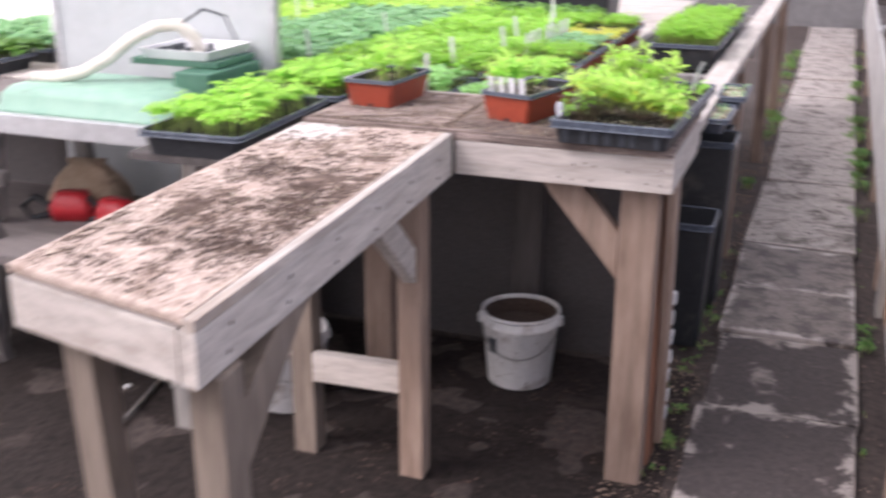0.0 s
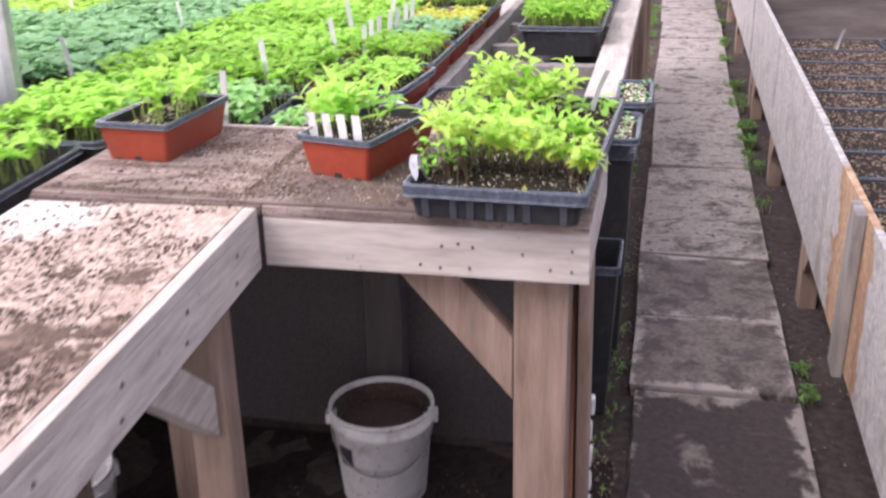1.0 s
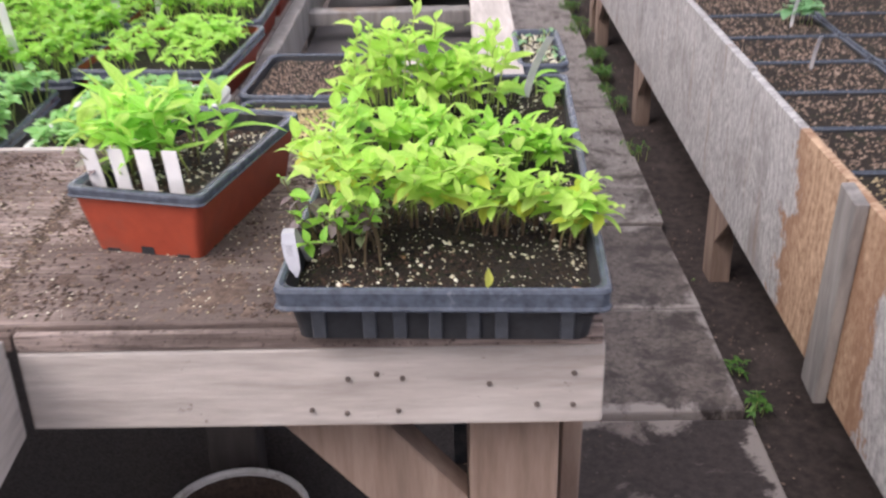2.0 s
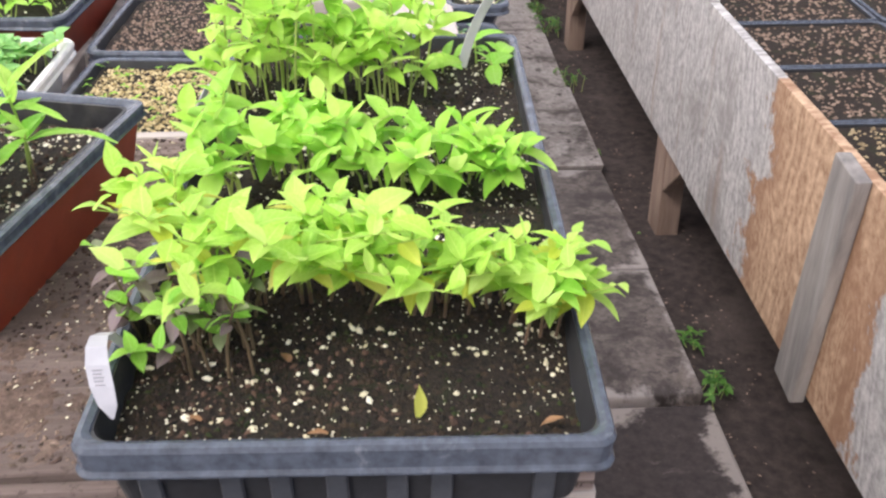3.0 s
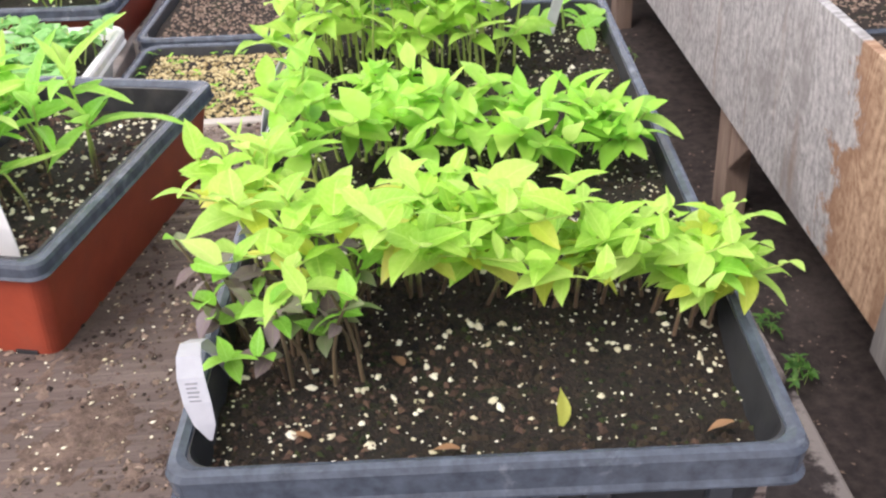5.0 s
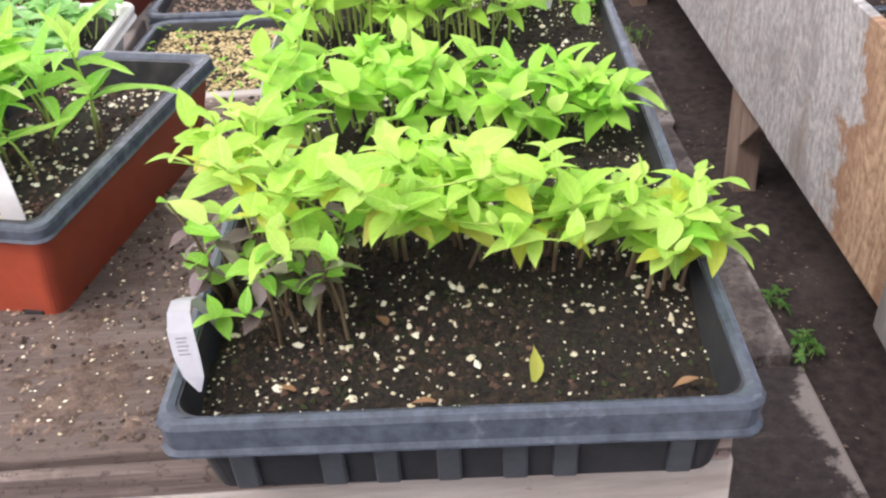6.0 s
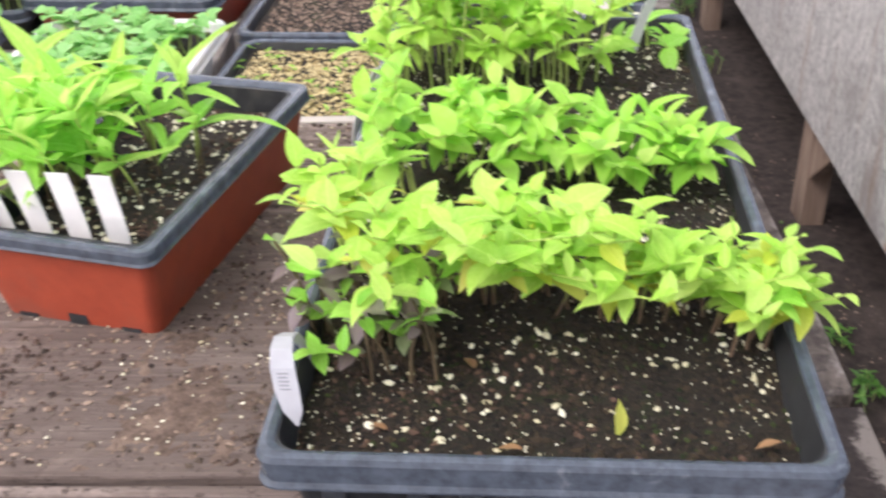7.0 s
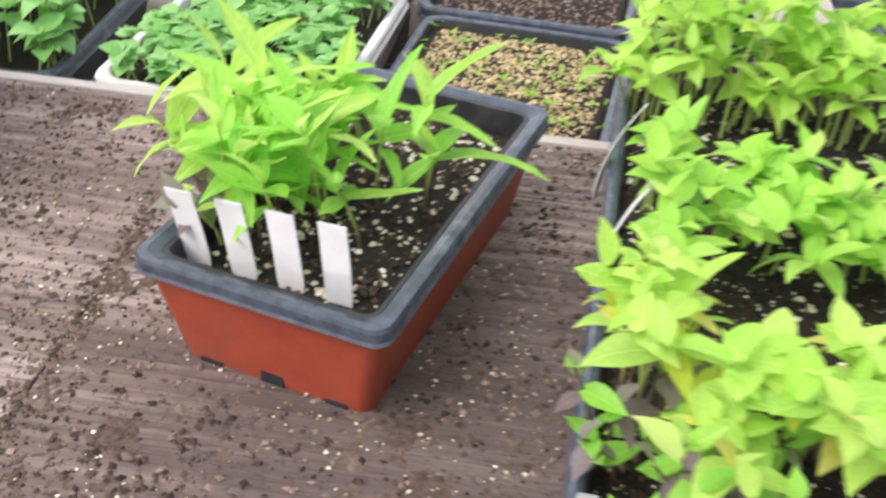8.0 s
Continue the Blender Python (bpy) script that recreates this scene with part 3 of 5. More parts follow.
part("side_board", box(-0.310, -0.277, 2.4965, 2.893, 0.755, 0.838, 0.003), wood_y, bench)
part("left_board", box(-1.213, -1.182, 2.47, 2.893, 0.755, 0.838, 0.003), wood_y, bench)
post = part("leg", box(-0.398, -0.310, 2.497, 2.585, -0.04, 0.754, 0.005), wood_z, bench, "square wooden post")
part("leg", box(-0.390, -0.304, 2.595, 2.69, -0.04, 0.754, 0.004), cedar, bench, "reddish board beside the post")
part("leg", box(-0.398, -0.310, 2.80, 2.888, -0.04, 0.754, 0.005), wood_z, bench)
part("brace", prism([(-0.60, 0.754), (-0.50, 0.754), (-0.399, 0.635), (-0.399, 0.52)], "y", 2.50, 2.54), wood_z, bench)
part("side_strip", prism([(2.56, 0.75), (2.62, 0.75), (2.70, 0.02), (2.64, 0.02)], "x", -0.300, -0.278), wood_z, bench)
for k in range(7):
    part("chip", box(-0.284, -0.274, 2.66 + 0.006 * (k % 2), 2.685, 0.10 + 0.055 * k - 0.02, 0.10 + 0.055 * k + 0.012, 0.003, jitter=0.003), tag_p, bench, "flaking white paint")

# the arm runs towards the walker, turned by a few degrees
AX, AY, ALEN, AW = -0.805, 2.457, 1.21, 0.395
arm_m = pose(AX, AY, 0, 0, 0, 3.3)


def arm_place(p):
    """From the arm's own axes to the world; its end is cut at a slant."""
    slant = 0.29 * max(0.0, (-p[1] - 0.3) / (ALEN - 0.3))
    return arm_m @ Vector((p[0], p[1] - p[0] * slant, p[2]))


def arm_part(name, bm, material, label=""):
    for v in bm.verts:
        v.co = arm_place(v.co)
    return part(name, bm, material, bench, label)


arm_part("tabletop", box(-AW, -0.022, -ALEN + 0.003, -0.004, TOP - 0.016, TOP - 0.002, 0.002), armtop, "boards covered with spilt soil")
arm_part("edge_strip", box(-0.0205, 0.0, -ALEN, -0.004, 0.8385, TOP - 0.003, 0.002), wood_y)
arm_part("front_board", box(-0.033, 0.0, -ALEN, -0.001, 0.752, 0.838, 0.003), wood_y)
arm_part("front_board", box(-AW, -0.036, -ALEN, -ALEN + 0.034, 0.752, 0.838, 0.003), wood_x)
arm_part("side_board", box(-AW, -AW + 0.03, -ALEN + 0.036, -0.002, 0.752, 0.838, 0.003), wood_y)
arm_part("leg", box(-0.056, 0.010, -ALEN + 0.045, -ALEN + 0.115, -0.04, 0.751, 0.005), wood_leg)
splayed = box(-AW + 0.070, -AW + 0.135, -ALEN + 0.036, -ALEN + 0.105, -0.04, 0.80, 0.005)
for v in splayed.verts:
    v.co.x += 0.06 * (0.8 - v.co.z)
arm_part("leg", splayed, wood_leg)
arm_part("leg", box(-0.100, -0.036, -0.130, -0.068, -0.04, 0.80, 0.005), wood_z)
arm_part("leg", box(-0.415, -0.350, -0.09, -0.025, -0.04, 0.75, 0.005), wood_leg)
arm_part("stretcher", box(-0.349, -0.101, -0.10, -0.068, 0.19, 0.27, 0.004), wood_x)
arm_part("brace", prism([(-0.42, 0.751), (-0.31, 0.751), (-0.131, 0.60), (-0.131, 0.51)], "x", -0.085, -0.05), wood_y)
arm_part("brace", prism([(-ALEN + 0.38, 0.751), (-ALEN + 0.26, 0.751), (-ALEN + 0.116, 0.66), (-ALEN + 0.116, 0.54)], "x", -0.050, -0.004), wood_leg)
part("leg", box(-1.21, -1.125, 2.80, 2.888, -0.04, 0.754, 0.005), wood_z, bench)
NAILS = [(-0.506, 0.806), (-0.480, 0.811), (-0.457, 0.806), (-0.379, 0.799), (-0.303, 0.809), (-0.541, 0.773), (-0.509, 0.769), (-0.462, 0.771), (-0.336, 0.776), (-0.303, 0.775)]
for x, z in NAILS:
    bm = bmesh.new()
    bmesh.ops.create_cone(bm, cap_ends=True, segments=8, radius1=0.003, radius2=0.0022, depth=0.003, matrix=Matrix.Translation((x, 2.4605, z)) @ Matrix.Rotation(math.pi / 2, 4, "X"))
    part("nail", bm, nail_m, bench)
for k in range(6):
    for z in (0.775, 0.815):
        bm = bmesh.new()
        bmesh.ops.create_cone(bm, cap_ends=True, segments=8, radius1=0.005, radius2=0.0035, depth=0.003, matrix=Matrix.Translation((0.0, -0.12 - 0.2 * k + 0.012 * (z > 0.8), z)) @ Matrix.Rotation(math.pi / 2, 4, "Y"))
        arm_part("nail", bm, nail_m)

# ---- trays ----


def tub(w, l, h, taper, wall=0.002, r=0.02):
    a, b = (w - 2 * taper, l - 2 * taper), (w, l)
    return loft([rounded(*a, r, 0), rounded(*b, r, h), rounded(b[0] - 2 * wall, b[1] - 2 * wall, r, h), rounded(a[0] - 2 * wall, a[1] - 2 * wall, r, wall)], True, True)


def lip(w, l, h, out=0.008, drop=0.013, r=0.020):
    """A rolled rim: flat on top, rounded over, with a small flare along its lower edge."""
    o, i = 2 * out, 0.004
    steps = [(-i, h - 0.002), (-i * 0.4, h + 0.0012), (o * 0.35, h + 0.0026), (o * 0.8, h + 0.0018), (o, h - 0.0012), (o - 0.0008, h - 0.004), (o - 0.0026, h - drop + 0.0036), (o + 0.0006, h - drop + 0.0010), (o + 0.0004, h - drop - 0.0004), (o - 0.006, h - drop), (0.004, h - 0.004)]
    return loft([rounded(w + d, l + d, r, z) for d, z in steps], closed=True)


def fill(parent, w, l, z, seed, amp=0.003, step=0.008, grit=200, grit_m=None, grit_size=(0.0009, 0.0028), y0=None, only=False):
    if not only:
        v, f = lumpy(-w / 2, w / 2, -l / 2, l / 2, z, amp, step, seed, 32.0)
        quick("soil", v, f, soil_m, parent, "dark potting soil", True)
    else:
        seed, amp = 1.0, 0.0045
    if grit:
        r = random.Random(int(seed * 10) + 3)
        spots = []
        for _ in range(grit):
            x, y = r.uniform(-w / 2 + 0.006, w / 2 - 0.006), r.uniform(-l / 2 + 0.006, l / 2 - 0.006)
            h = noise.noise(Vector((x * 32, y * 32, seed))) + 0.5 * noise.noise(Vector((x * 86.4, y * 86.4, seed + 4)))
            spots.append((x, y, z + amp * h + 0.0006))
        v, f = specks(spots, grit_size, 0.8, int(seed) + 5, 1.7, 6 if grit_m is perlite_m else 4)
        tagged(quick("grit", v, f, grit_m or perlite_m, parent, "crumbs scattered over the soil"), kind="stuff")


def ribs(parent, w, h, taper, y_side, xs, material):
    for x in xs:
        bm = prism([(x - 0.006, 0.002), (x + 0.006, 0.002), (x + 0.006, h - 0.013), (x - 0.006, h - 0.013)], "y", 0, 0.0045, 0.001)
        for v in bm.verts:
            t = v.co.z / h
            v.co.y = y_side * (v.co.y + (-taper * (1 - t)) - 0.001) if y_side > 0 else -(v.co.y - taper * (1 - t) - 0.001)
        bm.transform(Matrix.Translation((0, y_side * LHALF, 0)))
        part("rib", bm, material, parent)


def label_stake(m, length=0.11, width=0.016, bend=0.3, written=True, group="plant labels"):
    """A curved white plastic plant label, point down."""
    lab = thing("plant_label", "white plastic plant label stuck in the soil", "label", m, group)
    n = 8
    verts, faces = [], []
    for i in range(n + 1):
        t = i / n
        w = width / 2 * min(1, 0.25 + t * 5)
        y = -bend * length * (t - 0.15) ** 2
        for s, d in ((-1, 0), (1, 0), (1, 0.0009), (-1, 0.0009)):
            verts.append((s * w, y + d, length * t))
    for i in range(n):
        a = 4 * i
        for k in range(4):
            faces.append((a + k, a + (k + 1) % 4, a + 4 + (k + 1) % 4, a + 4 + k))
    faces += [(0, 1, 2, 3), (4 * n + 3, 4 * n + 2, 4 * n + 1, 4 * n)]
    quick("blade", verts, faces, tag_p, lab)
    return lab


def seedling(parent, x, y, z, h, leaf_meshes, low_meshes, r, n=5, lean=0.02, size=1.0, toward=None, whole=False, stem_mat=None):
    """A pepper seedling: a thin stem, two seed leaves and a few true leaves near its top."""
    heading = r.uniform(0, math.tau) if toward is None else toward + r.uniform(-0.85, 0.85)
    v, f, pts = stem_shape(h, lean * r.uniform(0.4, 1.2), heading)
    st = quick("seedling", v, f, stem_mat or stem_m, parent, "", True)
    st.location = (x, y, z)
    tip = Vector(pts[-1])
    turn = r.uniform(0, math.tau)
    grown_leaves = []
    for k in range(n):
        low = k < 2
        up = r.uniform(0.66, 0.86) if low else 0.8 + 0.2 * (k - 2) / max(1, n - 3)
        at = Vector(pts[1]).lerp(Vector(pts[2]), (up - 0.35) / 0.35) if up < 0.7 else Vector(pts[2]).lerp(tip, (up - 0.7) / 0.3)
        rise = r.uniform(-0.35, 0.3) if low else r.uniform(-0.15, 0.5) + 0.75 * (k - 2) / max(1, n - 3)
        grown = (0.8 if low else 1.08 - 0.3 * (k - 2) / max(1, n - 3)) * r.uniform(0.72, 1.22)
        m = leaf_matrix(at, turn + k * 2.4 + r.uniform(-0.35, 0.35), rise, r.uniform(-0.5, 0.5), size * grown)
        pick = (low_meshes if low else leaf_meshes)[r.randrange(len(low_meshes if low else leaf_meshes))]
        if whole is not False:
            grown_leaves.append((pick, m))
            continue
        leaf = new("leaf", pick)
        leaf.parent = st
        leaf.matrix_basis = m
    if whole is not False:
        move = Matrix.Translation((x, y, z))
        whole.append(([tuple(move @ Vector(q)) for q in v], list(f), stem_mat or stem_m))
        for me, m in grown_leaves:
            whole.append(([tuple(move @ m @ q.co) for q in me.vertices], [tuple(q.vertices) for q in me.polygons], me.materials[0]))
        bpy.data.objects.remove(st)
        return None
    return st


def mass(parent, pieces, label):
    """Joins the seedlings that stand further back into one growth."""
    verts, faces, kinds, mats = [], [], [], []
    for v, f, m in pieces:
        if m not in mats:
            mats.append(m)
        base = len(verts)
        verts += v
        faces += [tuple(base + k for k in q) for q in f]
        kinds += [mats.index(m)] * len(f)
    ob = quick("foliage", verts, faces, mats[0], parent, label, True)
    for m in mats[1:]:
        ob.data.materials.append(m)
    ob.data.polygons.foreach_set("material_index", kinds)
    return tagged(ob, kind="stuff")


def crop(parent, name, w, l, z, count, height, shapes, material, seed, size=1.0, leaves=5, rows=0, label="", stems=True):
    """A tray full of small plants, as one mass."""
    r = random.Random(seed)
    verts, faces = [], []
    sv, sf = [], []
    blades = [blade(*s, segs=4) for s in shapes]
    for k in range(count):
        x, y = r.uniform(-w / 2, w / 2), r.uniform(-l / 2, l / 2)
        if rows:
            y = (math.floor((y / l + 0.5) * rows) + 0.5) / rows * l - l / 2 + r.uniform(-0.012, 0.012)
        h = height * r.uniform(0.72, 1.12)
        a = r.uniform(0, math.tau)
        tip = Vector((x + 0.012 * math.cos(a), y + 0.012 * math.sin(a), z + h))
        if stems:
            b = len(sv)
            for q in range(3):
                sv += [(x + 0.001 * math.cos(q * 2.1), y + 0.001 * math.sin(q * 2.1), z), (tip.x + 0.0008 * math.cos(q * 2.1), tip.y + 0.0008 * math.sin(q * 2.1), tip.z)]
            sf += [(b, b + 2, b + 3, b + 1), (b + 2, b + 4, b + 5, b + 3), (b + 4, b, b + 1, b + 5)]
        for q in range(leaves):
            m = leaf_matrix(tip - Vector((0, 0, h * r.uniform(0, 0.35))), a + q * 2.4, r.uniform(-0.2, 0.7), r.uniform(-0.4, 0.4), size * r.uniform(0.7, 1.25))
            put_blade(verts, faces, blades[r.randrange(len(blades))], m)
    tagged(quick(name, verts, faces, material, parent, label, True), kind="stuff")
    if stems:
        tagged(quick("stalk", sv, sf, stem_m, parent), kind="stuff")


def plain_tray(x, y, z, w, l, turn, label, h=0.058, body=None, edge=None, soil_z=0.035, seed=1.0, grit=120, grit_m=None, name="seed_tray", group="seed trays", grit_size=(0.001, 0.003), step=0.012):
    tr = thing(name, label, "tray", pose(x, y, z, 0, 0, turn), group)
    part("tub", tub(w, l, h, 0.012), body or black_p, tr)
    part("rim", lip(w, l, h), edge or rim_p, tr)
    fill(tr, w - 0.012, l - 0.012, soil_z, seed, 0.003, step, grit, grit_m, grit_size)
    return tr


LIME_SLIM = [mesh_of("leaf", blade(*s), leaf_lime) for s in SLIM]
GREEN_SLIM = [mesh_of("leaf", blade(*s), leaf_green) for s in SLIM]
LIME_OVAL = [mesh_of("leaf", blade(*s), leaf_lime) for s in OVAL]
GREEN_OVAL = [mesh_of("leaf", blade(*s), leaf_green) for s in OVAL]
LIME_FAR = [mesh_of("leaf", blade(*s), leaf_lime_far) for s in SLIM + OVAL]
GREEN_FAR = [mesh_of("leaf", blade(*s), leaf_green_far) for s in SLIM + OVAL]
LIME_LANCE = [mesh_of("leaf", blade(*s), leaf_lime) for s in LANCE]
GREEN_LANCE = [mesh_of("leaf", blade(*s), leaf_green) for s in LANCE]
YELLOW = [mesh_of("leaf", blade(*s), leaf_yellow) for s in SLIM[:3]]
PURPLE = [mesh_of("leaf", blade(*s), leaf_purple) for s in OVAL]
BROWN = [mesh_of("leaf", blade(0.034, 0.016, 0.5, 0.3), leaf_brown)]

# the tray of pepper seedlings at the bench's corner
TW, TL, TH = 0.268, 0.594, 0.0535
LHALF = TL / 2
pepper = thing("seed_tray", "black plastic tray of lime green pepper seedlings, bare soil in front", "tray", pose(-0.4080, 2.7263, TOP, 0, 0, -2.2), "seed trays")
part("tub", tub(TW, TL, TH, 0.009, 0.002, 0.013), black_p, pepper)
part("rim", lip(TW, TL, TH, 0.0070, 0.0175, 0.011), rim_p, pepper, "scuffed rolled rim, sky sheen in its blue-grey colour")
ribs(pepper, TW, TH, 0.009, -1, [-0.105, -0.062, -0.036, -0.006, 0.026, 0.05, 0.105], grey_p)
fill(pepper, TW - 0.006, TL - 0.006, 0.029, 1.0, 0.0045, 0.004, 0)


def strew(n, size, material, label, seed, patchy, cut, lift, skew=2.3, sides=5, span=(-0.5, 0.5), middle=0.0):
    """Crumbs over the soil of the pepper tray, gathered in patches; span and middle pick a stretch of its length and width."""
    r, spots = random.Random(seed), []
    while len(spots) < n:
        x, y = r.uniform(-0.5, 0.5) * (TW - 0.012), r.uniform(*span) * (TL - 0.012)
        if noise.noise(Vector((x * patchy, y * patchy, seed))) + 0.6 * noise.noise(Vector((x * patchy * 3.1, y * patchy * 3.1, seed + 5))) + r.uniform(-0.35, 0.35) - middle * x * 6 < cut:
            continue
        h = noise.noise(Vector((x * 32, y * 32, 1.0))) + 0.5 * noise.noise(Vector((x * 86.4, y * 86.4, 5.0)))
        spots.append((x, y, 0.029 + 0.0045 * h + lift))
    v, f = specks(spots, size, 0.75, seed, skew, sides)
    tagged(quick("grit", v, f, material, pepper, label), kind="stuff")


strew(9000, (0.0007, 0.0036), peat_m, "crumbs of dark peat", 61, 20, -0.2, 0.0, 1.8, 4)
strew(1500, (0.0006, 0.0026), moss_m, "mossy green crumbs", 62, 24, 0.12, 0.0006, 1.8, 4)
strew(1000, (0.0006, 0.0030), bark_m, "brown crumbs of bark and root", 63, 16, 0.1, 0.0005, 1.8, 4, (-0.5, -0.1), 0.9)
strew(1900, (0.00035, 0.0012), perlite_m, "fine pale perlite", 64, 15, -0.1, 0.0012, 1.4, 4)
strew(700, (0.0009, 0.0034), perlite_m, "pale perlite grains", 65, 14, 0.0, 0.0010, 2.4, 6)
for heap in list(pepper.children):
    if heap.name.startswith(("soil", "grit")):
        for v in heap.data.vertices:
            side = max(0.0, min(1.0, (-v.co.x - 0.02) / 0.09))
            rear = max(0.0, min(1.0, (v.co.y + 0.235) / 0.09))
            v.co.z += 0.005 * side * side * (3 - 2 * side) * (1 - rear) + 0.013 * rear * rear * (3 - 2 * rear)
r1 = random.Random(11)
zs = 0.040


def local(wx, wy):
    p = pepper.matrix_basis.inverted() @ Vector((wx, wy, TOP))
    return p.x, p.y


rear = []
for i in range(92):
    x = -0.536 + 0.250 * (i + 0.5) / 92
    late = (x + 0.536) / 0.250
    y = 2.596 - 0.046 * late ** 2 + r1.uniform(-0.024, 0.030 - 0.014 * late)
    tall = 0.100 + 0.022 * math.sin(2.6 * late + 0.25) - 0.052 * late
    way = -1.2 if late > 0.93 else 4.6 if late < 0.10 else -1.25 if late < 0.32 else -1.57
    seedling(pepper, *local(x + r1.uniform(-0.006, 0.006), y), zs, r1.uniform(0.62, 1.0) * tall, LIME_SLIM + LIME_OVAL, YELLOW + YELLOW + LIME_OVAL, r1, 6 if late < 0.6 else 5, 0.03 if late < 0.10 else 0.118 - 0.085 * late, 0.68 - 0.07 * late, way, False, rooted_m)
for i in range(54):
    x = -0.530 + 0.238 * (i + 0.5) / 54
    late = (x + 0.530) / 0.238
    seedling(pepper, *local(x, 2.735 + r1.uniform(-0.036 + 0.020 * late, 0.085 - 0.075 * late)), zs, r1.uniform(0.055 - 0.020 * late, 0.092 - 0.046 * late), GREEN_FAR + LIME_FAR[:3], GREEN_FAR, r1, 6, 0.080 - 0.045 * late, 0.78 - 0.10 * late, -1.57, rear)
for i in range(30):
    seedling(pepper, *local(-0.512 + r1.uniform(-0.036, 0.040), 2.540 + r1.uniform(-0.030, 0.035)), zs - 0.008, r1.uniform(0.032, 0.080), PURPLE + GREEN_OVAL + GREEN_SLIM[:1], PURPLE + GREEN_OVAL, r1, 5, 0.028, 0.52, 4.1 if i % 2 else -1.57, False, stem_b)
for i in range(60):
    x = -0.538 + 0.185 * (i + 0.5) / 60
    seedling(pepper, *local(x, 2.912 + r1.uniform(-0.040, 0.055)), zs, r1.uniform(0.045, 0.124), LIME_FAR, LIME_FAR, r1, 6, 0.030, 0.76, -1.57, rear)
for x, y in ((-0.285, 2.94), (-0.300, 2.98), (-0.275, 2.97), (-0.335, 2.955)):
    seedling(pepper, *local(x, y), zs, 0.02, GREEN_OVAL, GREEN_OVAL, r1, 4, 0.01, 0.85)
for i in range(6):
    seedling(pepper, *local(-0.318 + 0.005 * i, 2.535 + r1.uniform(-0.012, 0.02)), zs, r1.uniform(0.030, 0.052), GREEN_OVAL + LIME_OVAL, YELLOW + LIME_OVAL, r1, 5, 0.018, 0.66, -0.4, False, rooted_m)
mass(pepper, rear, "rows of green and pale pepper seedlings further back")
fallen = new("leaf", YELLOW[0])
fallen.parent = pepper
fallen.matrix_basis = leaf_matrix((*local(-0.381, 2.468), 0.034), -0.25, 0.75, 0.9, 0.5)
for x, y, turn in ((-0.50, 2.47, 60), (-0.455, 2.52, 20), (-0.30, 2.46, 100), (-0.43, 2.455, 75)):
    old = new("leaf", BROWN[0])
    old.parent = pepper
    old.matrix_basis = leaf_matrix((*local(x, y), 0.036), radians(turn), 0.05, 0.3, 0.42)


def bent_label(points, width):
    """A white label that bends over, its loose end pointed."""
    lab = thing("plant_label", "white plastic plant label bent over the rim of the tray", "label", Matrix.Translation(points[0]), "plant labels")
    base, n = Vector(points[0]), len(points)
    verts, faces = [], []
    for i, p in enumerate(points):
        w = width / 2 * (0.45 + 0.11 * i if i < n - 3 else 1.0 if i == n - 3 else 0.78 if i == n - 2 else 0.12)
        q = Vector(p) - base
        verts += [(q.x - w, q.y, q.z), (q.x + w, q.y, q.z), (q.x + w, q.y - 0.0006, q.z + 0.0007), (q.x - w, q.y - 0.0006, q.z + 0.0007)]
    for i in range(n - 1):
        for k in range(4):
            faces.append((4 * i + k, 4 * i + (k + 1) % 4, 4 * i + 4 + (k + 1) % 4, 4 * i + 4 + k))
    faces += [(0, 1, 2, 3), (4 * n - 1, 4 * n - 2, 4 * n - 3, 4 * n - 4)]
    quick("blade", verts, faces, greytag_p, lab)
    for k in range(5):
        q = Vector(points[-4]).lerp(Vector(points[-3]), 0.15 + 0.17 * k) - base
        part("writing", box(q.x - 0.003, q.x + 0.0025 - 0.0007 * (k % 2), q.y - 0.0014, q.y - 0.0009, q.z - 0.0003, q.z + 0.0004, 0), ink, lab)


bent_label([(-0.538, 2.525, 0.884), (-0.546, 2.512, 0.918), (-0.5495, 2.498, 0.938), (-0.5505, 2.486, 0.9445), (-0.550, 2.476, 0.9445), (-0.5485, 2.467, 0.939), (-0.546, 2.460, 0.930), (-0.5435, 2.4555, 0.921), (-0.5415, 2.453, 0.914)], 0.0125)
label_stake(pose(-0.318, 2.965, 0.885, -6, 14, 20), 0.10, 0.010, 0.5)
label_stake(pose(-0.549, 2.70, 0.886, 4, 8, 80), 0.075, 0.012, 0.3)
label_stake(pose(-0.552, 2.80, 0.886, 4, 6, 70), 0.075, 0.012, 0.3)

# terracotta trays with grey rims


